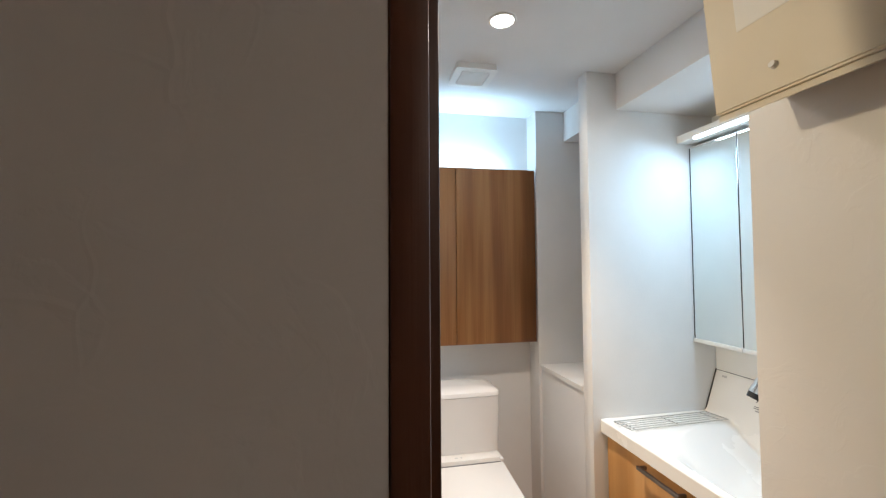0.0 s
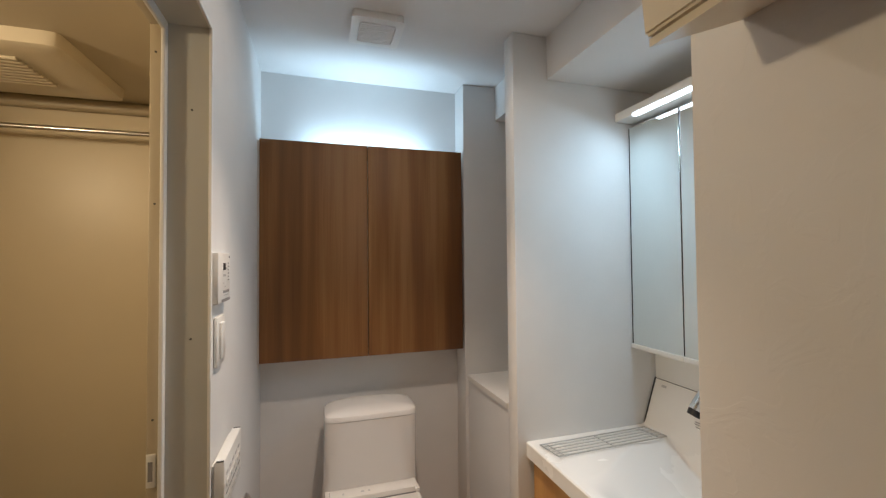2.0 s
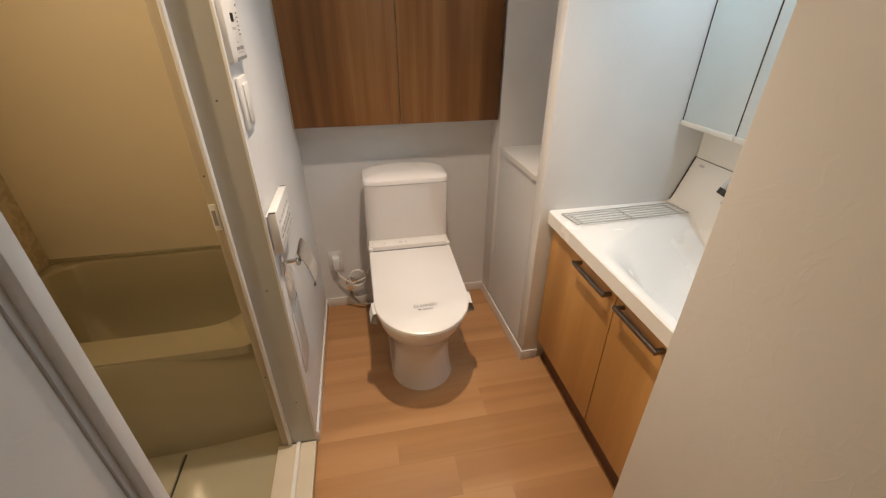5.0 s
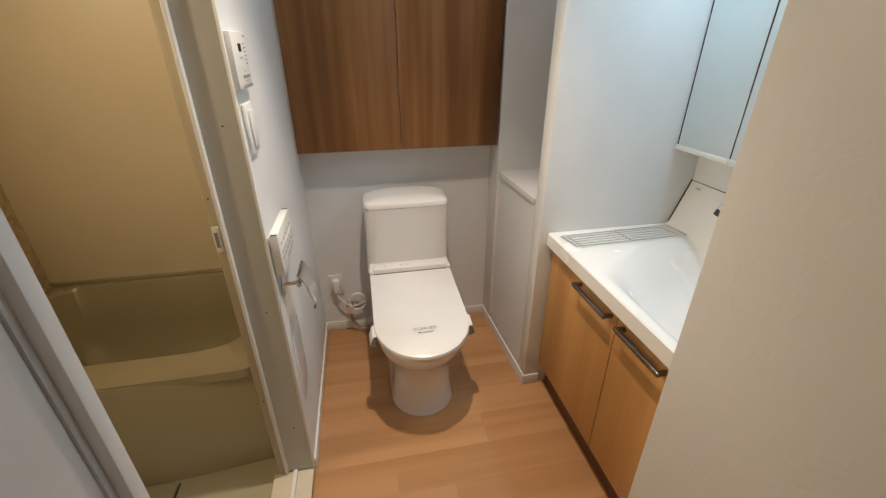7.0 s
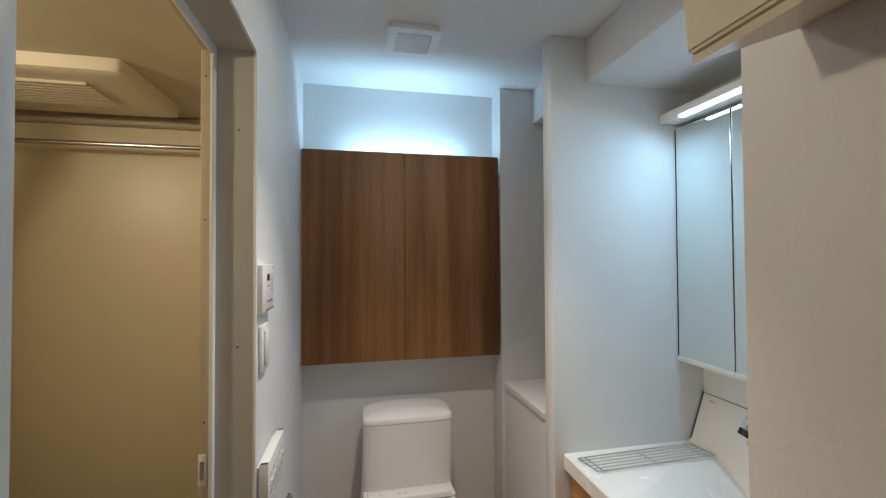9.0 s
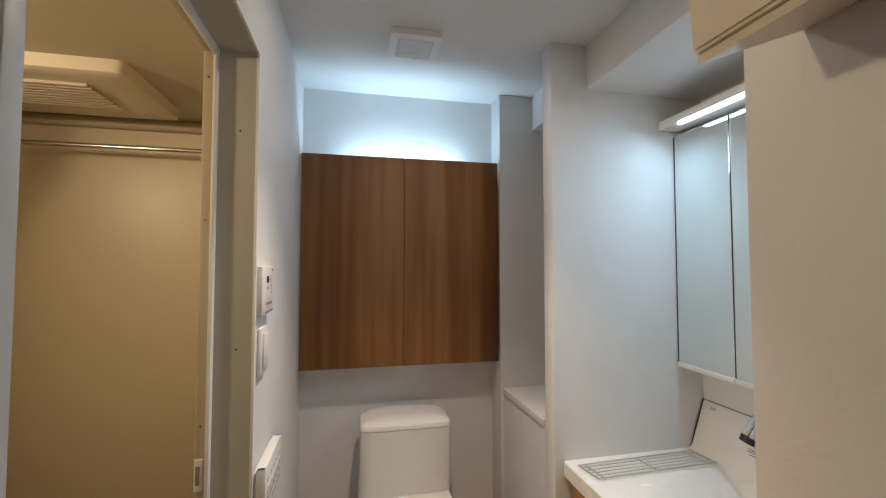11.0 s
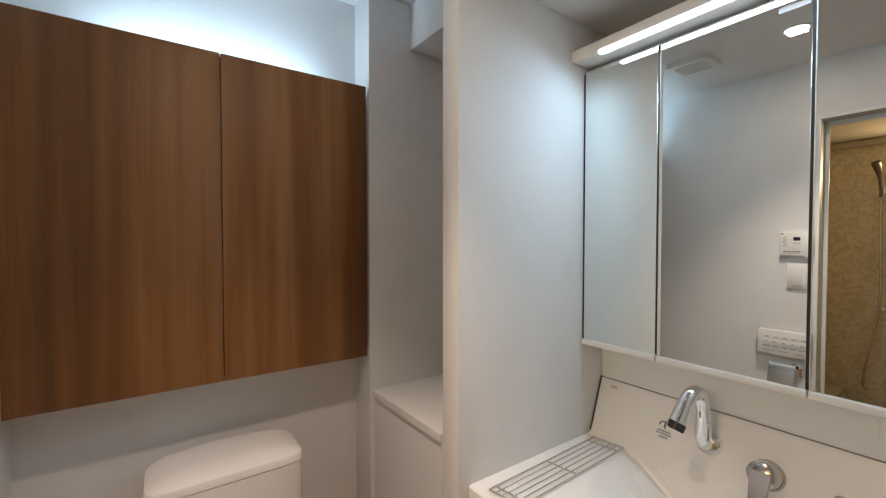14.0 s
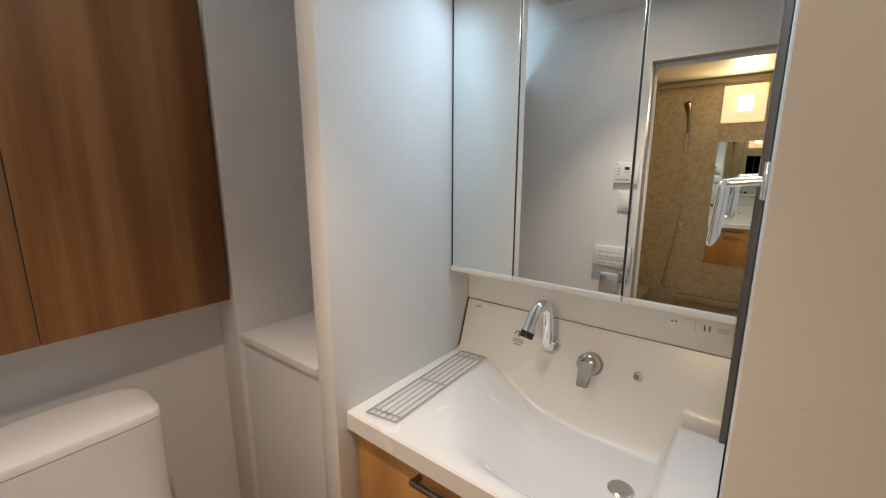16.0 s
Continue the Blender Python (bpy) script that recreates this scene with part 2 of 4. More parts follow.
def add_tube(bm, pts, r, n=10, cap=True):
    """A round bar along a line of points; r is one radius or one for each point."""
    pts = [Vector(p) for p in pts]
    rs = r if isinstance(r, (list, tuple)) else [r] * len(pts)
    rings, side = [], None
    for i, p in enumerate(pts):
        d = (pts[min(i + 1, len(pts) - 1)] - pts[max(i - 1, 0)]).normalized()
        if side is None:
            side = d.orthogonal().normalized()
        side = (side - d * side.dot(d)).normalized()
        up = d.cross(side)
        rings.append([bm.verts.new(p + (side * math.cos(2 * math.pi * k / n) + up * math.sin(2 * math.pi * k / n)) * rs[i]) for k in range(n)])
    for a, b in zip(rings, rings[1:]):
        for k in range(n):
            bm.faces.new((a[k], a[(k + 1) % n], b[(k + 1) % n], b[k]))
    if cap:
        bm.faces.new(rings[0][::-1])
        bm.faces.new(rings[-1])
    return bm


def tube(pts, r, n=10, cap=True):
    return add_tube(bmesh.new(), pts, r, n, cap)


def curve_pts(pts, steps=8):
    """A smooth line through the points."""
    pts = [Vector(p) for p in pts]
    out = []
    for i in range(len(pts) - 1):
        p0, p1, p2, p3 = pts[max(i - 1, 0)], pts[i], pts[i + 1], pts[min(i + 2, len(pts) - 1)]
        for s in range(steps):
            t = s / steps
            out.append(0.5 * (2 * p1 + (p2 - p0) * t + (2 * p0 - 5 * p1 + 4 * p2 - p3) * t * t + (3 * p1 - p0 - 3 * p2 + p3) * t ** 3))
    return out + [pts[-1]]


def loft(rings, cap_low=True, cap_high=True):
    bm = bmesh.new()
    vr = [[bm.verts.new(p) for p in ring] for ring in rings]
    n = len(vr[0])
    for a, b in zip(vr, vr[1:]):
        for k in range(n):
            bm.faces.new((a[k], a[(k + 1) % n], b[(k + 1) % n], b[k]))
    if cap_low:
        bm.faces.new(vr[0][::-1])
    if cap_high:
        bm.faces.new(vr[-1])
    bmesh.ops.recalc_face_normals(bm, faces=bm.faces)
    return bm


def oval(cx, cy, rx, ry, z, power=2.0, n=48):
    out = []
    for k in range(n):
        a = 2 * math.pi * k / n
        c, s = math.cos(a), math.sin(a)
        out.append((cx + rx * math.copysign(abs(c) ** (2 / power), c), cy + ry * math.copysign(abs(s) ** (2 / power), s), z))
    return out


def horseshoe(cx, hw, back, mid, front, z, n=28, tilt=0.0):
    """Toilet outline: square at the back, a half oval at the front; tilt raises it towards the back."""
    r = 0.02
    pts = [(cx + hw - r, back), (cx - hw + r, back), (cx - hw + r * 0.3, back - r * 0.3), (cx - hw, back - r)]
    for k in range(6):
        pts.append((cx - hw, back - r + (mid - back + r) * (k + 1) / 7))
    for k in range(n + 1):
        a = math.pi + math.pi * k / n
        pts.append((cx + hw * math.cos(a), mid + (mid - front) * math.sin(a)))
    for k in range(6):
        pts.append((cx + hw, mid + (back - r - mid) * (k + 1) / 7))
    pts += [(cx + hw, back - r), (cx + hw - r * 0.3, back - r * 0.3)]
    return [(x, y, z + tilt * (y - front)) for x, y in pts]


def mesh_object(name, bm, mat, smooth=True):
    me = bpy.data.meshes.new(name)
    bmesh.ops.recalc_face_normals(bm, faces=bm.faces)
    bm.to_mesh(me)
    bm.free()
    me.materials.append(mat)
    if smooth:
        me.polygons.foreach_set("use_smooth", [True] * len(me.polygons))
        me.set_sharp_from_angle(angle=radians(38))
    return new(name, me)


def thing(name, base, label, category, group=""):
    ob = new(name)
    ob.empty_display_size = 0.05
    ob.location = base
    return tagged(ob, label, category, group)


def world_place(ob):
    p = Vector((0, 0, 0))
    while ob:
        p += ob.location
        ob = ob.parent
    return p


def part(name, bm, mat, parent, label=""):
    """One mesh, given in world places, under a thing or a part."""
    bm.transform(Matrix.Translation(-world_place(parent)))
    ob = mesh_object(name, bm, mat)
    ob.parent = parent
    return tagged(ob, label)


def structure(name, bm, mat, label=""):
    return tagged(mesh_object(name, bm, mat), label, kind="structure")


def lettering(text, size, matrix, mat, parent, name="lettering"):
    cu = bpy.data.curves.new(name, "FONT")
    cu.body, cu.size, cu.align_x, cu.align_y = text, size, "CENTER", "CENTER"
    tmp = new("tmp_text", cu)
    me = bpy.data.meshes.new_from_object(tmp.evaluated_get(bpy.context.evaluated_depsgraph_get()))
    bpy.data.objects.remove(tmp)
    me.transform(Matrix.Translation(-world_place(parent)) @ matrix)
    me.materials.clear()
    me.materials.append(mat)
    ob = new(name, me)
    ob.parent = parent
    return ob


# ---- structure ----
H = 2.35
wall_back = structure("wall_back", box((0.0, 2.5, 0), (0.934, 2.6, H)), WALL_SMOOTH)
structure("wall_left_near", box((-0.13, 0.552, 0), (-0.034, 0.882, H), 0.003), WALL)
bm = bmesh.new()
add_box(bm, (-0.13, 1.612, 0), (0.0, 2.6, H))
add_box(bm, (-0.13, 0.882, 2.06), (0.0, 1.612, H))
structure("wall_left", bm, WALL_SMOOTH)
structure("wall_partition", box((-1.4, 0.50, 0), (-0.0225, 0.53, H)), WALL)
structure("wall_right_near", box((0.848, -1.3, 0), (1.72, 1.022, H), 0.004), WALL)
structure("wall_alcove", box((1.62, 1.022, 0), (1.72, 1.884, H)), WALL_SMOOTH)
structure("wall_pillar", box((0.958, 1.884, 0), (1.72, 1.957, H), 0.004), WALL_SMOOTH)
prism = lambda pts, z0, z1: loft([[(x, y, z0) for x, y in pts], [(x, y, z1) for x, y in pts]])
structure("wall_niche_low", prism(((0.958, 1.955), (1.42, 1.957), (1.42, 2.376), (0.950, 2.376)), 0, 0.8999), WALL_SMOOTH)
structure("wall_niche_back", box((1.42, 1.957, 0), (1.52, 2.376, H)), WALL_SMOOTH)
structure("wall_corner", box((0.934, 2.376, 0), (1.72, 2.6, H), 0.003), WALL_SMOOTH)
structure("beam_alcove", box((1.105, 1.0225, 2.182), (1.62, 1.8835, H)), WALL_SMOOTH)
structure("beam_niche", box((1.105, 1.9575, 2.182), (1.42, 2.3755, H)), WALL_SMOOTH)
structure("wall_hall_left", box((-1.5, -1.3, 0), (-1.4, 0.55, H)), WALL)
structure("wall_hall_end", box((-1.5, -1.4, 0), (1.72, -1.3, H)), WALL)
structure("ceiling", box((-1.5, -1.4, H), (1.72, 2.6, H + 0.1)), CEIL)
structure("floor", box((-1.5, -1.4, -0.12), (1.72, 2.6, -0.012)), FLOORWOOD)
structure("niche_sill", prism(((0.951, 1.9575), (1.42, 1.9575), (1.42, 2.3755), (0.942, 2.3755)), 0.900, 0.922), WHITEPLASTIC, "white moulded sill board in the wall niche")

bm = box((0.0, 1.617, 0), (0.009, 2.491, 0.055), 0.002)
structure("baseboard_left", bm, WHITEPLASTIC)
structure("baseboard_back", box((0.0, 2.491, 0), (0.934, 2.4995, 0.055), 0.002), WHITEPLASTIC)
structure("baseboard_right", prism(((0.949, 1.875), (0.9575, 1.875), (0.9335, 2.491), (0.925, 2.491)), 0, 0.055), WHITEPLASTIC)
structure("baseboard_pillar", box((0.958, 1.875, 0), (1.03, 1.8835, 0.055), 0.002), WHITEPLASTIC)

# hall door frame of dark wood, with the edge of the sliding door in its pocket
door_frame = thing("door_frame", (0, 0.52, 0), "dark brown wooden door frame at the washroom entrance", "door frame")
part("jamb", box((-0.022, 0.497, 0), (0.004, 0.537, 2.05), 0.003), BROWN, door_frame)
part("stop_strip", box((-0.030, 0.537, 0), (0.002, 0.546, 2.05), 0.001), ALU, door_frame, "pale strip in the frame's groove")
part("inner_jamb", box((-0.033, 0.546, 0), (0.020, 0.560, 2.05), 0.003), BROWN, door_frame)
part("head", box((0.0205, 0.482, 2.05), (0.847, 0.566, 2.11), 0.003), BROWN, door_frame)
part("jamb", box((0.818, 0.482, 0), (0.847, 0.566, 2.05), 0.003), BROWN, door_frame)
structure("wall_over_door", box((-0.035, 0.49, 2.11), (0.847, 0.55, H)), WALL)

# ---- bathroom shell ----
structure("bath_wall_back", box((-1.30, 2.47, 0), (-0.13, 2.499, 2.13)), BATHWALL, "cream bathroom wall panel behind the tub")
structure("bath_wall_far", box((-1.30, 0.56, 0), (-1.20, 2.47, 2.13)), STONE, "mottled beige stone-print bathroom wall")
structure("bath_wall_near", box((-1.20, 0.56, 0), (-0.13, 0.60, 2.13)), BATHWALL)
structure("bath_wall_front_a", box((-0.147, 1.66, 0), (-0.1305, 2.47, 2.13)), BATHWALL)
structure("bath_wall_front_b", box((-0.147, 0.60, 0), (-0.1305, 0.83, 2.13)), BATHWALL)
structure("bath_wall_front_head", box((-0.147, 0.83, 2.10), (-0.1305, 1.66, 2.13)), BATHWALL)
structure("bath_ceiling", box((-1.30, 0.56, 2.13), (-0.131, 2.499, 2.16)), DIMCREAM)
structure("bath_cornice_back", box((-1.20, 2.425, 2.085), (-0.165, 2.47, 2.13), 0.012, 3), DIMCREAM)
structure("bath_cornice_far", box((-1.20, 0.60, 2.085), (-1.16, 2.425, 2.13), 0.012, 3), DIMCREAM)
structure("bath_floor", box((-1.30, 0.56, -0.04), (-0.13, 2.47, 0.0)), TUB, "beige bathroom floor pan")

bath_door = thing("bath_door_frame", (-0.07, 1.25, 0), "white metal bathroom door frame with screwed jamb sheets", "door frame")
part("jamb_sheet", box((-0.092, 1.606, 0.03), (-0.002, 1.6115, 2.055)), REVEAL, bath_door)
part("jamb_sheet", box((-0.092, 0.8825, 0.03), (-0.036, 0.887, 2.055)), REVEAL, bath_door)
part("head_sheet", box((-0.092, 0.888, 2.0545), (-0.002, 1.606, 2.0595)), REVEAL, bath_door)
part("trim", box((-0.033, 0.868, 0.0), (-0.016, 0.890, 2.072), 0.002), WHITEPLASTIC, bath_door)
part("seal", box((-0.0338, 0.858, 0.0), (-0.030, 0.868, 2.072)), FAINT, bath_door)
part("trim", box((-0.004, 1.604, 0.03), (0.003, 1.616, 2.058), 0.001), WHITEPLASTIC, bath_door)
part("trim", box((-0.004, 0.8905, 2.054), (0.003, 1.604, 2.066), 0.001), WHITEPLASTIC, bath_door)
part("frame_rail", box((-0.102, 1.590, 0.03), (-0.092, 1.6115, 2.058), 0.003), WHITEPLASTIC, bath_door)
part("frame_rail", box((-0.102, 0.8825, 0.03), (-0.092, 0.897, 2.058), 0.003), WHITEPLASTIC, bath_door)
part("frame_rail", box((-0.102, 0.897, 2.032), (-0.092, 1.590, 2.058), 0.003), WHITEPLASTIC, bath_door)
# Inner rails are cream too; their darker tone is shade put into the colour.
part("inner_rail", box((-0.128, 1.602, 0.03), (-0.103, 1.65, 2.075), 0.003), DIMCREAM, bath_door)
part("inner_rail", box((-0.128, 0.86, 0.03), (-0.103, 0.89, 2.075), 0.003), DIMCREAM, bath_door)
part("inner_rail", box((-0.128, 0.89, 2.045), (-0.103, 1.602, 2.075), 0.003), DIMCREAM, bath_door)
bm = box((-0.145, 0.888, -0.005), (-0.002, 1.606, 0.022), 0.003)
part("threshold", bm, CREAM, bath_door)
part("threshold_rail", box((-0.075, 0.888, 0.022), (-0.06, 1.606, 0.032), 0.002), WHITEPLASTIC, bath_door)
latch = part("latch_plate", box((-0.126, 1.594, 0.968), (-0.107, 1.602, 1.044), 0.003), WHITEPLASTIC, bath_door, "white plastic latch keeper")
part("slot", box((-0.121, 1.5925, 0.984), (-0.112, 1.5942, 1.028)), PRINT, latch)
for z in (0.25, 0.75, 1.3, 1.85):
    part("screw", tube([(-0.040, 1.607, z), (-0.040, 1.6035, z)], 0.0025, 10), GREYMETAL, bath_door)
for z in (0.4, 1.12, 1.62, 1.98):
    part("screw", tube([(-0.115, 1.603, z), (-0.115, 1.600, z)], 0.0024, 10), GREYMETAL, bath_door)

# ---- toilet corner ----
CX = 0.468
toilet = thing("toilet", (CX, 2.1, 0), "white ceramic toilet with closed washlet lid on the wood floor", "toilet")
base_rings = [horseshoe(CX, 0.142, 2.40, 1.93, 1.783, 0.0), horseshoe(CX, 0.138, 2.40, 1.93, 1.788, 0.02),
              horseshoe(CX, 0.128, 2.40, 1.93, 1.800, 0.10), horseshoe(CX, 0.128, 2.40, 1.93, 1.802, 0.18),
              horseshoe(CX, 0.140, 2.42, 1.92, 1.785, 0.25), horseshoe(CX, 0.165, 2.42, 1.90, 1.735, 0.31),
              horseshoe(CX, 0.182, 2.42, 1.90, 1.700, 0.36), horseshoe(CX, 0.186, 2.42, 1.90, 1.690, 0.395)]
part("bowl", loft(base_rings), CERAMIC, toilet)
part("seat", loft([horseshoe(CX, 0.183, 2.24, 1.88, 1.684, 0.396, tilt=0.03), horseshoe(CX, 0.188, 2.25, 1.88, 1.676, 0.402, tilt=0.03),
                   horseshoe(CX, 0.188, 2.25, 1.88, 1.676, 0.414, tilt=0.05), horseshoe(CX, 0.184, 2.24, 1.88, 1.682, 0.418, tilt=0.05)]), LIDPLASTIC, toilet)
lid = part("lid", loft([horseshoe(CX, 0.190, 2.25, 1.87, 1.670, 0.420, tilt=0.08), horseshoe(CX, 0.197, 2.255, 1.87, 1.664, 0.427, tilt=0.09),
                        horseshoe(CX, 0.195, 2.255, 1.87, 1.666, 0.437, tilt=0.10), horseshoe(CX, 0.186, 2.25, 1.87, 1.677, 0.443, tilt=0.10)]), LIDPLASTIC, toilet)
tilt_lid = Matrix.Rotation(math.atan(0.10), 4, "X")
lettering("CLEANED", 0.022, Matrix.Translation((CX + 0.006, 1.812, 0.4590)) @ tilt_lid, PRINT, lid)
part("print_mark", box((CX - 0.025, 1.789, 0.4564), (CX - 0.014, 1.795, 0.4574)), PRINT, lid)
part("print_mark", box((CX - 0.008, 1.788, 0.4563), (CX + 0.035, 1.795, 0.4573)), FAINT, lid)
part("washlet_body", loft([[(x, y, z) for x, y, _ in horseshoe(CX, w, 2.36, 2.24, 2.215, 0)] for z, w in ((0.396, 0.180), (0.41, 0.196), (0.49, 0.198), (0.512, 0.193), (0.517, 0.183))]), LIDPLASTIC, toilet)
panel = part("control_strip", box((CX - 0.176, 2.2155, 0.490), (CX + 0.176, 2.284, 0.522), 0.004), LIDPLASTIC, toilet, "glossy control strip behind the lid")
part("joint", box((CX - 0.178, 2.2135, 0.484), (CX + 0.178, 2.2170, 0.5015)), PRINT, panel)
for i, w in ((-0.125, 0.008), (-0.05, 0.014), (-0.02, 0.008)):
    part("lamp_mark", box((CX + i, 2.238, 0.5221), (CX + i + w, 2.250, 0.5227)), FAINT, panel)
for s in (-1, 1):
    part("hinge", box((CX + s * 0.186 - 0.011, 2.215, 0.492), (CX + s * 0.186 + 0.011, 2.262, 0.511), 0.004), LIDPLASTIC, toilet)


def tank_ring(hw, front, z, back=2.445, p=7.0):
    return oval(CX, (front + back) / 2, hw, (back - front) / 2, z, p, 56)


part("tank", loft([tank_ring(0.206, 2.290, 0.46), tank_ring(0.203, 2.288, 0.51), tank_ring(0.200, 2.276, 0.56), tank_ring(0.198, 2.262, 0.66), tank_ring(0.196, 2.246, 0.811)]), CERAMIC, toilet)
part("tank_lid", loft([tank_ring(0.1955, 2.247, 0.812), tank_ring(0.197, 2.245, 0.8135), tank_ring(0.197, 2.245, 0.826), tank_ring(0.194, 2.249, 0.834), tank_ring(0.184, 2.262, 0.840), tank_ring(0.150, 2.285, 0.847), tank_ring(0.08, 2.33, 0.850)]), CERAMIC, toilet)
for s in (-1, 1):
    bm = bmesh.new()
    pts = [(CX + s * 0.188, 1.885, 0.452), (CX + s * 0.206, 1.880, 0.447), (CX + s * 0.218, 1.884, 0.405), (CX + s * 0.196, 1.868, 0.385)]
    pts2 = [(CX + s * 0.185, 1.812, 0.446), (CX + s * 0.203, 1.815, 0.440), (CX + s * 0.216, 1.822, 0.396), (CX + s * 0.192, 1.826, 0.380)]
    for off in (0, 0.0012):
        a = [bm.verts.new((x + off * s, y, z + off)) for x, y, z in pts]
        b = [bm.verts.new((x + off * s, y, z + off)) for x, y, z in pts2]
        for k in range(3):
            bm.faces.new((a[k], a[k + 1], b[k + 1], b[k]))
    part("paper_band", bm, PAPER, toilet, "loose end of a paper seal band")

wall_cabinet = thing("wall_cabinet", (0.467, 2.44, 1.05), "walnut laminate wall cabinet with two doors above the toilet", "cabinet")
part("body", box((0.028, 2.397, 1.056), (0.902, 2.499, 1.945), 0.001), REVEAL, wall_cabinet, "pale grey carcass")
# Dark strip added to keep the light strip from leaking through the door gap.
part("light_stop", box((0.028, 2.3955, 1.9452), (0.902, 2.401, 2.004)), GAP, wall_cabinet)
part("filler", box((0.0005, 2.384, 1.052), (0.0085, 2.499, 2.004), 0.001), WHITEPLASTIC, wall_cabinet, "white filler strip at the wall")
part("door", box((0.010, 2.376, 1.050), (0.4655, 2.395, 2.008), 0.0012), WALNUT, wall_cabinet)
part("door", box((0.4685, 2.376, 1.050), (0.922, 2.395, 2.008), 0.0012), WALNUT, wall_cabinet)
led = thing("cabinet_light", (0.48, 2.428, 1.945), "cool white light strip lying on the wall cabinet", "light")
part("channel", box((0.19, 2.408, 1.9455), (0.77, 2.448, 1.950), 0.001), WHITEPLASTIC, led)
part("diffuser", box((0.20, 2.413, 1.950), (0.76, 2.443, 1.956), 0.001), LED_STRIP, led)

# ceiling fan grille and downlight
vent = thing("ceiling_vent", (0.455, 1.990, H), "white square ceiling fan grille", "vent")
bm = loft([[(x, y, H - 0.0005) for x, y, _ in oval(0.455, 1.990, 0.090, 0.090, 0, 14, 40)], [(x, y, H - 0.020) for x, y, _ in oval(0.455, 1.990, 0.090, 0.090, 0, 14, 40)],
           [(x, y, H - 0.028) for x, y, _ in oval(0.455, 1.990, 0.094, 0.094, 0, 14, 40)], [(x, y, H - 0.030) for x, y, _ in oval(0.455, 1.990, 0.066, 0.066, 0, 14, 40)],
           [(x, y, H - 0.024) for x, y, _ in oval(0.455, 1.990, 0.063, 0.063, 0, 14, 40)]])
part("frame", bm, WHITEPLASTIC, vent)
for k in range(11):
    y = 1.935 + k * 0.011
    part("slat", box((0.395, y - 0.0032, H - 0.031), (0.515, y + 0.0032, H - 0.0245), 0.001, 1), WHITEPLASTIC, vent)

down = thing("downlight", (0.455, 1.59, H), "small round recessed warm ceiling downlight", "light", "ceiling downlights")
ring = lambda r, z: oval(0.455, 1.59, r, r, z, 2, 36)
part("trim", loft([ring(0.052, H - 0.0005), ring(0.050, H - 0.005), ring(0.042, H - 0.005), ring(0.040, H - 0.0015)], False, False), WHITEPLASTIC, down)
part("lens", loft([ring(0.0405, H - 0.0022), ring(0.030, H - 0.0026)]), LAMP_WARM, down)
# Fitting added around the unseen hall lamp; its place is made up.
unseen_hall_lamp = thing("downlight", (0.77, -0.30, H), "small round warm hall downlight, unseen, added to light the entrance wall", "light", "ceiling downlights")
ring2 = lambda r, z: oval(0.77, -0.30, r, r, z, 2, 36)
part("trim", loft([ring2(0.052, H - 0.0005), ring2(0.050, H - 0.005), ring2(0.042, H - 0.005), ring2(0.040, H - 0.0015)], False, False), WHITEPLASTIC, unseen_hall_lamp)
part("lens", loft([ring2(0.0405, H - 0.0022), ring2(0.030, H - 0.0026)]), LAMP_WARM, unseen_hall_lamp)

# controls on the left wall
ctl = thing("water_heater_panel", (0, 1.70, 1.44), "white water heater control panel with small black display", "control panel")
part("case", box((0.0005, 1.632, 1.378), (0.016, 1.768, 1.506), 0.003), WHITEPLASTIC, ctl)
part("display", box((0.016, 1.684, 1.462), (0.0166, 1.712, 1.480)), BLACK, ctl)
for y0, y1, z0, z1 in ((1.684, 1.715, 1.445, 1.451), (1.722, 1.732, 1.465, 1.468), (1.684, 1.692, 1.427, 1.429), (1.700, 1.714, 1.417, 1.420), (1.690, 1.742, 1.395, 1.397)):
    part("print_bar", box((0.016, y0, z0), (0.0163, y1, z1)), FAINT, ctl)
for k in range(6):
    part("print_bar", box((0.016, 1.738, 1.478 - k * 0.009), (0.0163, 1.752 + 0.004 * (k % 2), 1.481 - k * 0.009)), PRINT, ctl)
for k in range(4):
    part("button", box((0.016, 1.683 + k * 0.018, 1.402), (0.0166, 1.697 + k * 0.018, 1.409)), PRINT, ctl)
part("flap_edge", box((0.0135, 1.668, 1.3795), (0.0164, 1.766, 1.387)), PRINT, ctl)
part("mark", box((0.016, 1.752, 1.494), (0.0164, 1.762, 1.499)), BLACK, ctl)
ctl.location.y -= 0.014
sw = thing("light_switch", (0, 1.68, 1.28), "white rocker light switch plate", "switch")
part("plate", box((0.0005, 1.640, 1.218), (0.010, 1.724, 1.344), 0.004), WHITEPLASTIC, sw)
part("rocker", box((0.010, 1.660, 1.236), (0.0155, 1.704, 1.328), 0.002), WHITEPLASTIC, sw)
rem = thing("toilet_remote", (0, 1.75, 0.93), "white wall-mounted toilet remote with printed buttons", "remote")
part("holder", box((0.0005, 1.648, 0.872), (0.008, 1.852, 0.985), 0.002), WHITEPLASTIC, rem)
part("case", box((0.008, 1.640, 0.868), (0.032, 1.860, 0.996), 0.003), WHITEPLASTIC, rem)
for y in (1.6415, 1.8545):
    part("end_mark", box((0.012, y - 0.001, 0.9955), (0.030, y + 0.006, 0.9965)), BLACK, rem)
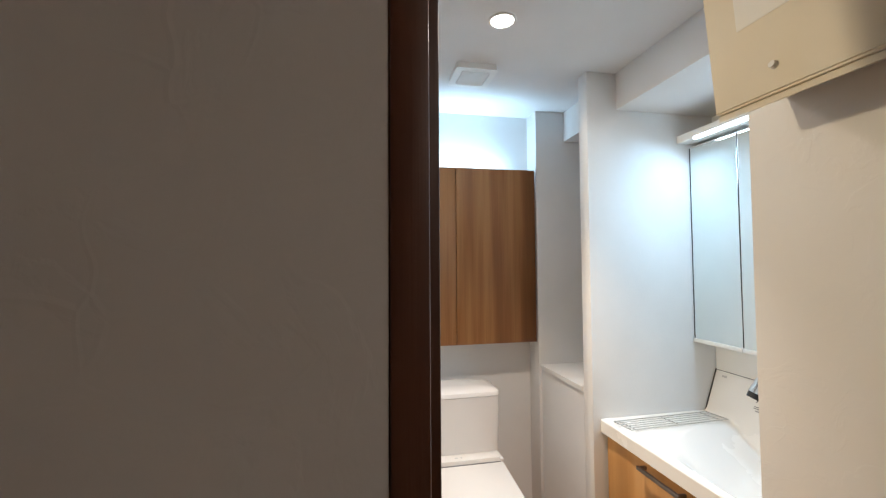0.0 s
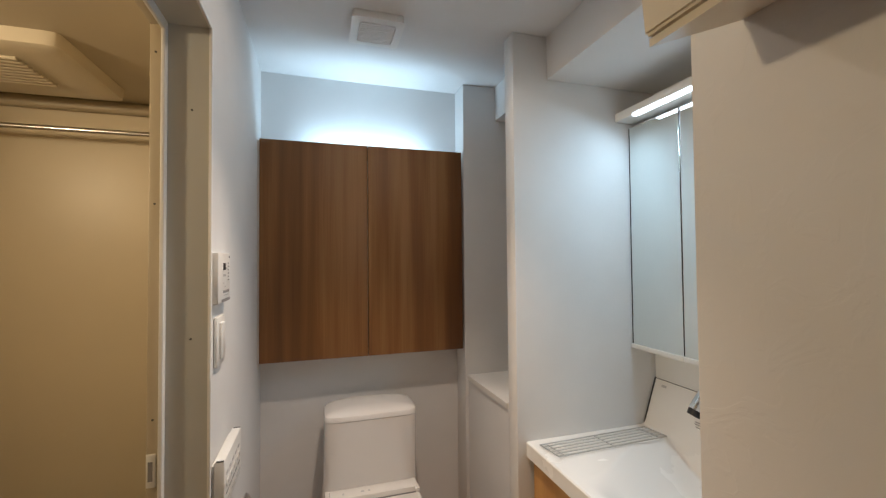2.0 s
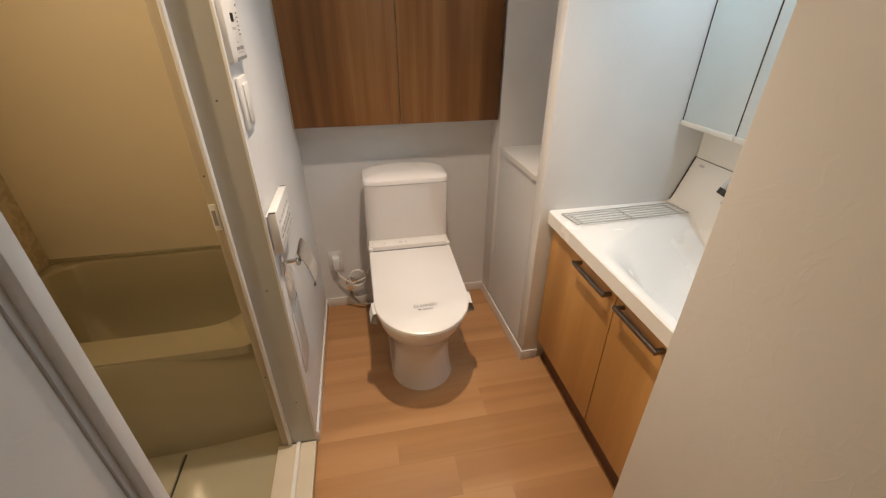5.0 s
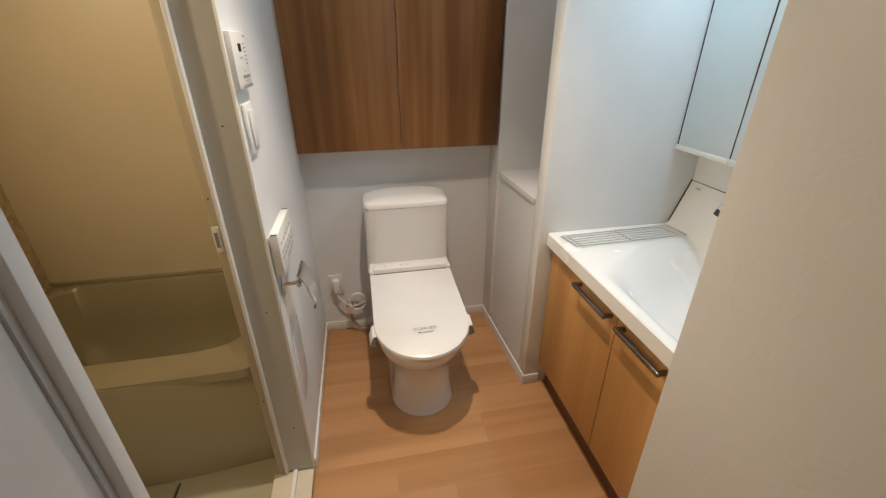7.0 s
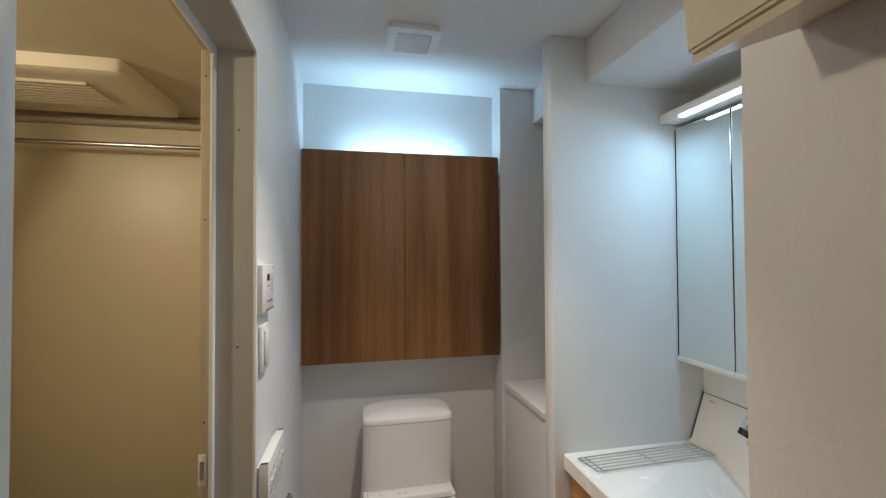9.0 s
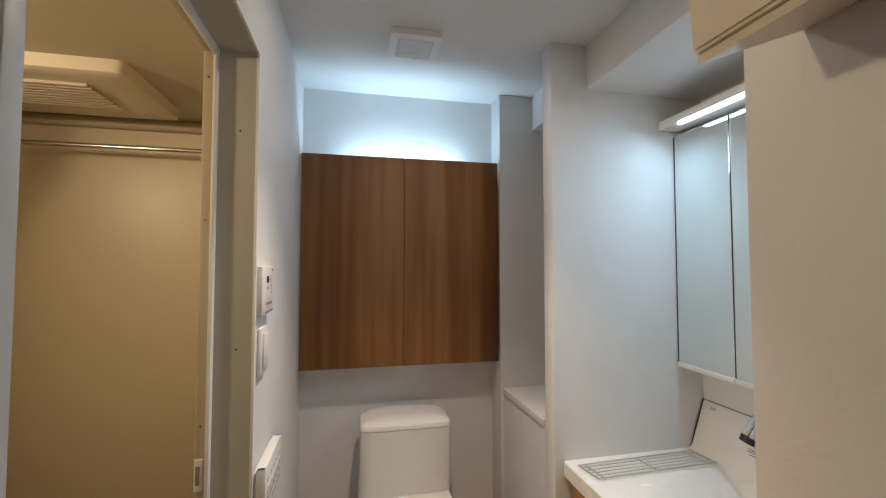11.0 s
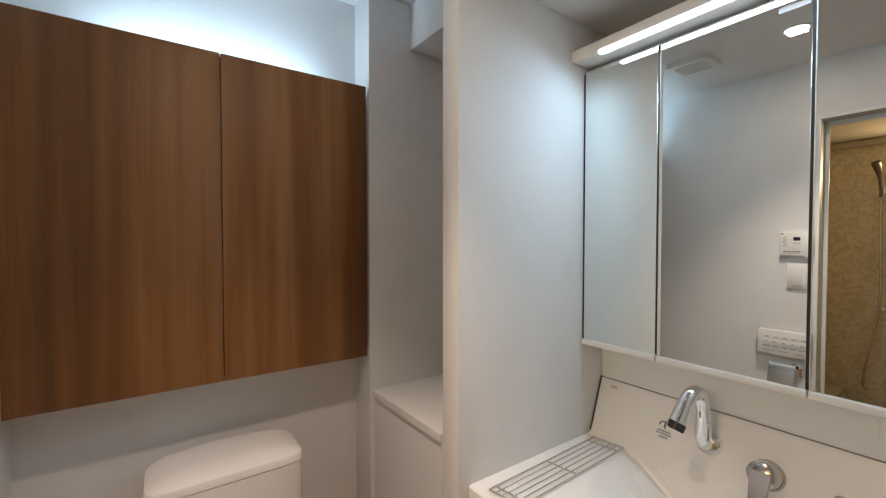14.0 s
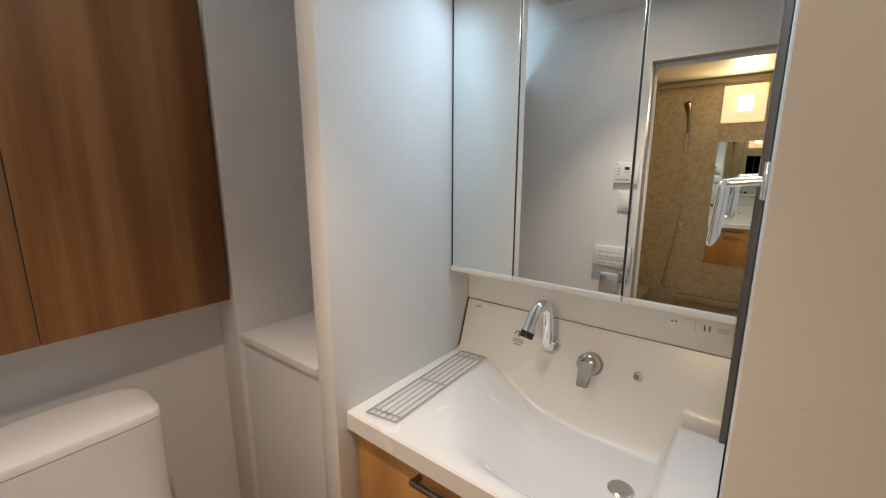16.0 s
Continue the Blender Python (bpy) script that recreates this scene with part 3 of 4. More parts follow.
for j in range(5):
    y = 1.660 + j * 0.037
    part("button_mark", box((0.032, y, 0.955), (0.0327, y + 0.020, 0.962)), FAINT, rem)
    b = part("button", box((0.032, y, 0.925), (0.0345, y + 0.028, 0.943), 0.001, 1), WHITEPLASTIC, rem)
    part("icon", box((0.0345, y + 0.008, 0.930), (0.0349, y + 0.020, 0.938)), FAINT, b)
    part("print_bar", box((0.032, y, 0.908), (0.0326, y + 0.026, 0.912)), PRINT, rem)
for j in range(3):
    part("print_bar", box((0.032, 1.665 + j * 0.06, 0.886), (0.0326, 1.70 + j * 0.07, 0.891)), FAINT, rem)

rem.location.y -= 0.024

holder = thing("paper_holder", (0, 1.69, 0.80), "chrome toilet paper holder with flip cover, empty", "paper holder")
part("rosette", box((0.0005, 1.655, 0.765), (0.009, 1.700, 0.835), 0.003), CHROME, holder)
part("arm", tube(curve_pts([(0.006, 1.678, 0.80), (0.032, 1.680, 0.801), (0.056, 1.69, 0.802)], 5), 0.007, 12), CHROME, holder)
bm = bmesh.new()
prof = [(0.050, 0.826), (0.055, 0.833), (0.063, 0.827), (0.080, 0.785), (0.094, 0.728), (0.096, 0.712), (0.089, 0.706)]
a = [bm.verts.new((x, 1.668, z)) for x, z in prof] + [bm.verts.new((x - 0.002, 1.668, z - 0.003)) for x, z in reversed(prof)]
b = [bm.verts.new((x, 1.775, z)) for x, z in prof] + [bm.verts.new((x - 0.002, 1.775, z - 0.003)) for x, z in reversed(prof)]
bm.faces.new(a)
bm.faces.new(b[::-1])
for k in range(len(a)):
    bm.faces.new((a[k], a[(k + 1) % len(a)], b[(k + 1) % len(b)], b[k]))
part("cover", bm, STEEL, holder, "bent polished steel flip cover")
part("roller", tube([(0.056, 1.662, 0.802), (0.056, 1.768, 0.802)], 0.008, 12), CHROME, holder)

hatch = thing("access_plate", (0, 1.74, 0.42), "flat white inspection plate low on the wall", "wall plate")
part("plate", box((0.0005, 1.665, 0.33), (0.004, 1.80, 0.60), 0.0015), WHITEPLASTIC, hatch)

outlet = thing("wall_outlet", (0.085, 2.5, 0.30), "white wall socket beside the toilet", "outlet")
part("plate", box((0.048, 2.492, 0.243), (0.122, 2.4995, 0.363), 0.003), WHITEPLASTIC, outlet)
plug = thing("power_plug", (0.09, 2.47, 0.29), "white power plug with coiled white cord", "plug")
part("head", box((0.070, 2.456, 0.262), (0.108, 2.492, 0.340), 0.006), WHITEPLASTIC, plug)
coil = []
for k in range(46):
    a = 2 * math.pi * k / 15
    coil.append((0.192 + 0.045 * math.cos(a), 2.455 + 0.004 * k / 15, 0.20 + 0.052 * math.sin(a)))
pts = curve_pts([(0.09, 2.47, 0.262), (0.10, 2.46, 0.225), (0.16, 2.455, 0.17)], 6) + coil + curve_pts([(0.237, 2.466, 0.20), (0.26, 2.46, 0.25), (0.275, 2.42, 0.33)], 6)
part("cord", tube(pts, 0.0042, 8), WHITEPLASTIC, plug, "white coiled cord")
valve = thing("stop_valve", (0.15, 2.5, 0.16), "chrome water stop valve with braided hose", "valve")
part("stem", tube([(0.15, 2.4995, 0.16), (0.15, 2.448, 0.16)], 0.012, 14), CHROME, valve)
part("flange", tube([(0.15, 2.4995, 0.16), (0.15, 2.494, 0.16)], 0.028, 20), CHROME, valve)
part("knob", tube([(0.15, 2.448, 0.16), (0.15, 2.425, 0.16)], 0.017, 8), CHROME, valve)
part("hose", tube(curve_pts([(0.15, 2.455, 0.15), (0.152, 2.452, 0.09), (0.20, 2.44, 0.035), (0.27, 2.42, 0.06), (0.30, 2.40, 0.2)], 7), 0.0075, 10), BRAIDED, valve)

# ---- vanity ----
vanity = thing("vanity_cabinet", (1.3, 1.45, 0), "honey oak vanity base cabinet with two doors", "cabinet")
part("carcass", box((1.034, 1.026, 0.142), (1.60, 1.868, 0.655), 0.001), OAK, vanity)
part("kick_board", box((1.060, 1.026, 0.0), (1.080, 1.868, 0.1415)), KICK, vanity, "dark brown recessed kick board")
for y0, y1, h0, h1 in ((1.404, 1.866, 1.425, 1.632), (1.028, 1.400, 1.168, 1.370)):
    d = part("door", box((1.014, y0, 0.142), (1.033, y1, 0.732), 0.0015), OAK, vanity)
    hd = part("handle", box((0.978, h0, 0.706), (0.989, h1, 0.720), 0.002), BRONZE, d, "slim dark nickel bar handle")
    for y in (h0 + 0.008, h1 - 0.008):
        part("post", box((0.988, y - 0.006, 0.706), (1.0145, y + 0.006, 0.718), 0.001), BRONZE, hd)

basin = thing("wash_basin", (1.3, 1.45, 0.74), "white moulded one-piece wash basin counter with sloping splashback", "wash basin")
NX, NY = 92, 104
X0, X1, Y0, Y1 = 0.999, 1.600, 1.026, 1.883


def smooth(a, b, v):
    t = min(1, max(0, (v - a) / (b - a)))
    return t * t * (3 - 2 * t)


def basin_height(x, y):
    """Flat deck with a bowl that is steep by the raised side ledge and runs out gently towards the rack."""
    left = 1.76 - 0.16 * smooth(1.50, 1.05, x) ** 1.4
    t = min(1, max(0, (left - y) / 0.38))
    depth = (0.5 * smooth(left, left - 0.26, y) + 0.5 * (1 - (1 - t) ** 2.2)) * smooth(1.125, 1.165, y) * smooth(1.022, 1.14, x)
    z = 0.800 - 0.112 * depth - 0.018 * smooth(0.42, 0.0, math.hypot(x - 1.33, y - 1.24)) * depth
    back = 0.802 + (x - 1.536) * 2.8
    k = 0.035
    h = max(k - abs(z - back), 0) / k
    return max(z, back) + h * h * k * 0.25


bm = bmesh.new()
grid = []
for i in range(NX + 1):
    x = X0 + (X1 - X0) * (i / NX)
    row = []
    for j in range(NY + 1):
        y = Y0 + (Y1 - Y0) * j / NY
        row.append(bm.verts.new((x, y, basin_height(x, y))))
    grid.append(row)
for i in range(NX):
    for j in range(NY):
        bm.faces.new((grid[i][j], grid[i + 1][j], grid[i + 1][j + 1], grid[i][j + 1]))
front = grid[0]
e1 = [bm.verts.new((0.994, v.co.y, v.co.z - 0.004)) for v in front]
e2 = [bm.verts.new((0.994, v.co.y, 0.746)) for v in front]
e3 = [bm.verts.new((1.000, v.co.y, 0.7415)) for v in front]
e4 = [bm.verts.new((1.012, v.co.y, 0.7415)) for v in front]
for p, q in ((front, e1), (e1, e2), (e2, e3), (e3, e4)):
    for j in range(NY):
        bm.faces.new((p[j], p[j + 1], q[j + 1], q[j]))
for j in (0, NY):
    col = [g[j] for g in grid]
    low = [bm.verts.new((v.co.x, v.co.y, 0.7415)) for v in col]
    for i in range(NX):
        bm.faces.new((col[i], col[i + 1], low[i + 1], low[i]))
    bm.faces.new((front[j], e1[j], e2[j], e3[j], low[0]))
part("counter", bm, BASIN, basin)
part("back_panel", box((1.600, 1.026, 0.984), (1.612, 1.883, 1.135)), WHITEPLASTIC, basin, "white panel between basin and mirror")
part("joint", box((1.5975, 1.026, 0.9812), (1.604, 1.883, 0.9836)), PRINT, basin)
part("side_joint", loft([[(1.531, 1.8828, 0.801), (1.537, 1.8828, 0.801), (1.6, 1.8828, 0.98), (1.594, 1.8828, 0.983)], [(1.531, 1.880, 0.806), (1.537, 1.880, 0.806), (1.6, 1.880, 0.985), (1.594, 1.880, 0.988)]]), GREYMETAL, basin)
part("print_mark", loft([[(1.5835, 1.838, 0.9585), (1.5835, 1.815, 0.9585), (1.5865, 1.815, 0.967), (1.5865, 1.838, 0.967)], [(1.5845, 1.838, 0.9585), (1.5845, 1.815, 0.9585), (1.5875, 1.815, 0.967), (1.5875, 1.838, 0.967)]]), FAINT, basin)
drain = part("drain_cap", loft([oval(1.33, 1.222, 0.030, 0.030, basin_height(1.33, 1.222) - 0.004), oval(1.33, 1.222, 0.032, 0.032, basin_height(1.33, 1.222) + 0.004), oval(1.33, 1.222, 0.027, 0.027, basin_height(1.33, 1.222) + 0.008)]), STEEL, basin, "brushed steel pop-up drain cap")

# splash plane helper: a place on the splashback at y and height z
splash = lambda y, z: Vector((1.536 + (z - 0.802) / 2.8, y, z))
OUT = Vector((-2.8, 0, 1)).normalized()

faucet = thing("basin_faucet", splash(1.524, 0.897), "chrome pull-out swan neck basin faucet on the splashback", "faucet")
p = splash(1.524, 0.897)
part("flange", tube([p, p + OUT * 0.010], [0.034, 0.030], 28), CHROME, faucet)
part("body", tube(curve_pts([p + OUT * 0.006, p + OUT * 0.030, p + Vector((-0.042, 0, 0.030)), p + Vector((-0.043, 0, 0.075))], 6), 0.020, 20), CHROME, faucet)
neck = curve_pts([p + Vector((-0.043, 0, 0.075)), p + Vector((-0.046, 0.002, 0.128)), p + Vector((-0.066, 0.006, 0.156)), p + Vector((-0.096, 0.012, 0.150)), p + Vector((-0.122, 0.018, 0.114)), p + Vector((-0.138, 0.022, 0.086))], 7)
part("neck", tube(neck, [0.019] * (len(neck) - 14) + [0.019 + 0.003 * k / 13 for k in range(14)], 22), CHROME, faucet)
part("ring", tube([p + Vector((-0.043, 0, 0.066)), p + Vector((-0.043, 0, 0.069))], 0.0195, 20), GREYMETAL, faucet)
d = (neck[-1] - neck[-3]).normalized()
part("spout_tip", tube([neck[-1], neck[-1] + d * 0.020], [0.0215, 0.020], 20), BLACK, faucet, "black rubber spout tip")

mixer = thing("mixer_lever", splash(1.388, 0.874), "chrome single lever basin mixer", "faucet")
p = splash(1.388, 0.874)
part("flange", tube([p, p + OUT * 0.010], [0.037, 0.034], 28), DARKCHROME, mixer)
part("body", tube([p + OUT * 0.008, p + OUT * 0.030, p + OUT * 0.050, p + OUT * 0.054], [0.033, 0.033, 0.031, 0.024], 28), DARKCHROME, mixer)
lv = [p + OUT * 0.046 + Vector((0, 0, 0.012)), p + OUT * 0.055 + Vector((-0.004, 0, -0.02)), p + OUT * 0.062 + Vector((-0.010, 0, -0.050)), p + OUT * 0.066 + Vector((-0.016, 0, -0.066))]
bm = bmesh.new()
rows = []
for k, (c, w) in enumerate(zip(lv, (0.025, 0.022, 0.019, 0.017))):
    rows.append([bm.verts.new(c + Vector((dx, dy, 0))) for dx, dy in ((-0.006, -w), (0.006, -w), (0.006, w), (-0.006, w))])
for r0, r1 in zip(rows, rows[1:]):
    for k in range(4):
        bm.faces.new((r0[k], r0[(k + 1) % 4], r1[(k + 1) % 4], r1[k]))
bm.faces.new(rows[0])
bm.faces.new(rows[-1][::-1])
bmesh.ops.bevel(bm, geom=list(bm.edges), offset=0.003, segments=2, affect="EDGES")
part("lever", bm, DARKCHROME, mixer)

popup = thing("drain_button", splash(1.252, 0.876), "small chrome drain push button on the splashback", "button")
p = splash(1.252, 0.876)
part("collar", tube([p, p + OUT * 0.006], [0.015, 0.013], 22), CHROME, popup)
part("knob", tube([p + OUT * 0.005, p + OUT * 0.014, p + OUT * 0.021, p + OUT * 0.024], [0.007, 0.007, 0.0105, 0.008], 18), CHROME, popup)

sticker = thing("faucet_sticker", splash(1.646, 0.885), "small clear instruction sticker with grey print beside the faucet", "sticker")
for z, w in ((0.884, 0.020), (0.877, 0.022), (0.868, 0.013)):
    q = splash(1.646, z) + OUT * 0.0015
    part("print_bar", box((q.x - 0.0008, q.y - w, q.z - 0.0013), (q.x + 0.0008, q.y + w, q.z + 0.0013)), PRINT, sticker)
arch = [splash(1.646 + 0.016 * math.cos(a), 0.899 + 0.012 * math.sin(a)) + OUT * 0.001 for a in [math.pi * k / 10 for k in range(11)]]
part("icon", tube(arch, 0.0022, 6), PRINT, sticker)
part("icon", tube([splash(1.646, 0.911) + OUT * 0.001, splash(1.646, 0.893) + OUT * 0.001], 0.0028, 6), PRINT, sticker)

# wire rack over the tray at the counter's end
rack = thing("wire_rack", (1.29, 1.82, 0.80), "stainless wire soap rack lying on the counter", "rack")
RZ = 0.8075
c4 = [(1.020, 1.828), (1.036, 1.732), (1.512, 1.745), (1.497, 1.843)]
rim = [(x, y, RZ) for x, y in c4]
part("rim", tube(rim + [rim[0]], 0.0024, 8), WIRE, rack)
mixp = lambda a, b, t: (a[0] + (b[0] - a[0]) * t, a[1] + (b[1] - a[1]) * t)
for k in range(1, 5):
    part("wire", tube([(*mixp(c4[0], c4[1], k / 5), RZ), (*mixp(c4[3], c4[2], k / 5), RZ)], 0.0017, 8), WIRE, rack)
for t in (0.06, 0.5, 0.94):
    part("cross_wire", tube([(*mixp(c4[0], c4[3], t), RZ - 0.0034), (*mixp(c4[1], c4[2], t), RZ - 0.0030)], 0.0020, 8), WIRE, rack)

# mirror cabinet with its light
mc = thing("mirror_cabinet", (1.54, 1.46, 1.12), "three-door mirror cabinet above the wash basin", "mirror cabinet")
part("carcass", box((1.500, 1.034, 1.135), (1.619, 1.882, 2.030), 0.001), WHITEPLASTIC, mc)
for y0, y1 in ((1.6365, 1.8765), (1.3015, 1.6290), (1.040, 1.2940)):
    part("mirror_door", box((1.485, y0, 1.134), (1.4985, y1, 2.020), 0.0008, 1), MIRROR, mc, "clear mirror door")
for y in (1.8767, 1.6307, 1.2957):
    part("door_gap", box((1.4865, y, 1.134), (1.4995, y + 0.0056, 2.020)), GAP, mc, "dark gap beside a mirror door")
for y in (1.6291, 1.2941):
    part("edge_strip", box((1.4852, y, 1.134), (1.4995, y + 0.0015, 2.020)), ALU, mc)
part("side_gap", box((1.487, 1.0245, 0.80), (1.4995, 1.0395, 2.030)), DARKTRIM, mc)
for y0, y1 in ((1.634, 1.881), (1.299, 1.630), (1.040, 1.295)):
    part("grip_rail", box((1.478, y0, 1.116), (1.500, y1, 1.1335), 0.002), WHITEPLASTIC, mc, "white grip rail under the mirror door")
part("maker_label", box((1.4843, 1.305, 1.985), (1.4848, 1.362, 1.997)), FAINT, mc)
sock = part("socket_strip", box((1.588, 1.042, 1.030), (1.5995, 1.200, 1.082), 0.002), WHITEPLASTIC, mc, "white strip with switch and socket")
part("rocker", box((1.584, 1.128, 1.038), (1.588, 1.160, 1.074), 0.001, 1), WHITEPLASTIC, sock)
for y in (1.094, 1.106):
    part("slot", box((1.5872, y, 1.048), (1.5880, y + 0.003, 1.064)), BLACK, sock)
for y in (1.182, 1.172):
    part("print_bar", box((1.5873, y, 1.056), (1.5880, y + 0.007, 1.061)), PRINT, sock)
for z in (1.052, 1.059):
    part("print_bar", box((1.5873, 1.052, z), (1.5880, 1.078, z + 0.003)), FAINT, sock)

bar = thing("vanity_light", (1.45, 1.46, 2.03), "long white bar light above the mirror, switched on", "light")
part("housing", box((1.418, 1.034, 2.040), (1.60, 1.8825, 2.076), 0.004), WHITEPLASTIC, bar)
part("lens", box((1.4168, 1.05, 2.0340), (1.4365, 1.785, 2.0465), 0.003, 2), LED_VANITY, bar, "glowing cool white lens")

ringt = thing("towel_ring", (1.25, 1.022, 1.455), "chrome towel ring on the side wall beside the mirror", "towel ring")
part("rosette", box((1.232, 1.0225, 1.425), (1.276, 1.031, 1.490), 0.003), CHROME, ringt)
part("arm", tube([(1.254, 1.028, 1.457), (1.254, 1.086, 1.452)], 0.0085, 16), CHROME, ringt)
loop = curve_pts([(1.295, 1.084, 1.453), (1.205, 1.084, 1.453), (1.192, 1.085, 1.440), (1.192, 1.090, 1.362), (1.204, 1.091, 1.349), (1.300, 1.091, 1.349), (1.312, 1.090, 1.362), (1.312, 1.085, 1.440), (1.295, 1.084, 1.453)], 5)
part("ring", tube(loop, 0.0065, 12), CHROME, ringt)

# distribution board over the near wall
board = thing("distribution_board", (0.75, 0.7, 1.76), "cream enamel electrical distribution board cover on the wall", "electric panel")


def slanted(y0, y1, z0, z1, x_low, x_high, x_back, bevel=0.004):
    bm = bmesh.new()
    a = [bm.verts.new((x, y0, z)) for x, z in ((x_low, z0), (x_back, z0), (x_back, z1), (x_high, z1))]
    b = [bm.verts.new((x, y1, z)) for x, z in ((x_low, z0), (x_back, z0), (x_back, z1), (x_high, z1))]
    bm.faces.new(a)
    bm.faces.new(b[::-1])
    for k in range(4):
        bm.faces.new((a[k], a[(k + 1) % 4], b[(k + 1) % 4], b[k]))
    bmesh.ops.bevel(bm, geom=list(bm.edges), offset=bevel, segments=2, affect="EDGES")
    return bm


part("cover", slanted(0.60, 0.934, 1.779, 2.16, 0.668, 0.630, 0.695), CREAMBOX, board)
bm = bmesh.new()
sec = ((0.676, 1.766), (0.8475, 1.832), (0.8475, 1.90), (0.676, 1.777))
ends = [[bm.verts.new((x, y, z)) for x, z in sec] for y in (0.60, 0.932)]
bm.faces.new(ends[0])
bm.faces.new(ends[1][::-1])
for k in range(4):
    bm.faces.new((ends[0][k], ends[0][(k + 1) % 4], ends[1][(k + 1) % 4], ends[1][k]))
part("base", bm, CREAMBOX, board)
part("back_box", box((0.690, 0.602, 1.91), (0.8475, 0.932, 2.158), 0.003), CREAMBOX, board)
part("latch_button", tube([(0.664, 0.807, 1.824), (0.656, 0.807, 1.826)], [0.007, 0.006], 14), WHITEPLASTIC, board)
bm = slanted(0.76, 0.868, 1.915, 1.99, 0.6535, 0.646, 0.662, 0.0006)
part("label_window", bm, WHITEPLASTIC, board, "pale translucent label window")

# ---- bathroom things ----
tub = thing("bathtub", (-0.7, 2.08, 0), "beige moulded bathtub along the back wall", "bathtub")
bx, by = -0.6825, 2.085
rings = [oval(bx, by, 0.515, 0.382, 0.425, 30, 72), oval(bx, by, 0.517, 0.384, 0.462, 30, 72), oval(bx, by, 0.505, 0.372, 0.468, 24, 72),
         oval(bx - 0.012, by + 0.047, 0.474, 0.306, 0.467, 6.0, 72), oval(bx - 0.012, by + 0.047, 0.466, 0.299, 0.456, 5.5, 72),
         oval(bx - 0.02, by + 0.04, 0.438, 0.276, 0.25, 5.0, 72), oval(bx - 0.03, by + 0.02, 0.385, 0.23, 0.09, 3.6, 72), oval(bx - 0.03, by + 0.02, 0.33, 0.18, 0.06, 3.2, 72)]
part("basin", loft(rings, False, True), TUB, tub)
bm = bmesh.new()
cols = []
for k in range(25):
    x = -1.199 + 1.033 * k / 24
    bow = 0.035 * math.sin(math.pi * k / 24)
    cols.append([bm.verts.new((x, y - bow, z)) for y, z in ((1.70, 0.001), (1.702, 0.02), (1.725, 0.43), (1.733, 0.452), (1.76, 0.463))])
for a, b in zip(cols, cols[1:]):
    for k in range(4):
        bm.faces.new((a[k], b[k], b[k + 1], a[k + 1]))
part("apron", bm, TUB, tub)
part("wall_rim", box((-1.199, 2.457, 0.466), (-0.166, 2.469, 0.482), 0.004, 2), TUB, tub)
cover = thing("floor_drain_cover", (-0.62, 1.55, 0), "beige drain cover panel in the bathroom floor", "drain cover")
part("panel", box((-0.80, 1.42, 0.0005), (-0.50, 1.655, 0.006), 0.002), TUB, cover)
part("joint", box((-0.497, 1.42, 0.0005), (-0.491, 1.655, 0.002)), GAP, cover)

pole = thing("drying_pole", (-0.68, 2.30, 1.99), "metal laundry drying pole across the bathroom", "pole")
part("rod", tube([(-1.199, 2.32, 1.974), (-0.166, 2.32, 1.974)], 0.0095, 16), STEEL, pole)
for x0, x1 in ((-1.1995, -1.185), (-0.180, -0.1655)):
    part("socket", tube([(x0, 2.32, 1.974), (x1, 2.32, 1.974)], 0.024, 18), WHITEPLASTIC, pole)

dryer = thing("bath_dryer", (-0.75, 1.95, 2.13), "cream ceiling ventilation and dryer unit in the bathroom", "ventilator")
def dryer_ring(hx, hy, z):
    return oval(-0.78, 2.10, hx, hy, z, 26, 56)
part("housing", loft([dryer_ring(0.335, 0.215, 2.1295), dryer_ring(0.33, 0.21, 2.092), dryer_ring(0.315, 0.195, 2.085), dryer_ring(0.23, 0.12, 2.092)]), CREAM, dryer)
for k in range(9):
    y = 2.0 + k * 0.024
    part("slat", box((-0.98, y - 0.005, 2.082), (-0.60, y + 0.005, 2.093), 0.002, 1), CREAM, dryer)

lamp = thing("bath_wall_lamp", (-1.2, 1.22, 1.93), "square glowing amber bathroom wall lamp", "lamp")
part("backplate", box((-1.1995, 1.085, 1.795), (-1.185, 1.355, 2.065), 0.003), CREAM, lamp)
part("shade", box((-1.185, 1.09, 1.80), (-1.140, 1.35, 2.06), 0.012, 3), LAMP_BATH, lamp, "frosted glowing glass shade")
bmir = thing("bath_mirror", (-1.2, 1.2, 1.2), "tall frameless mirror on the bathroom wall", "mirror")
part("glass", box((-1.1995, 1.02, 0.72), (-1.192, 1.35, 1.665), 0.001, 1), MIRROR, bmir)
shower = thing("hand_shower", (-1.2, 1.56, 1.85), "hand shower on a wall holder with long hose", "shower")
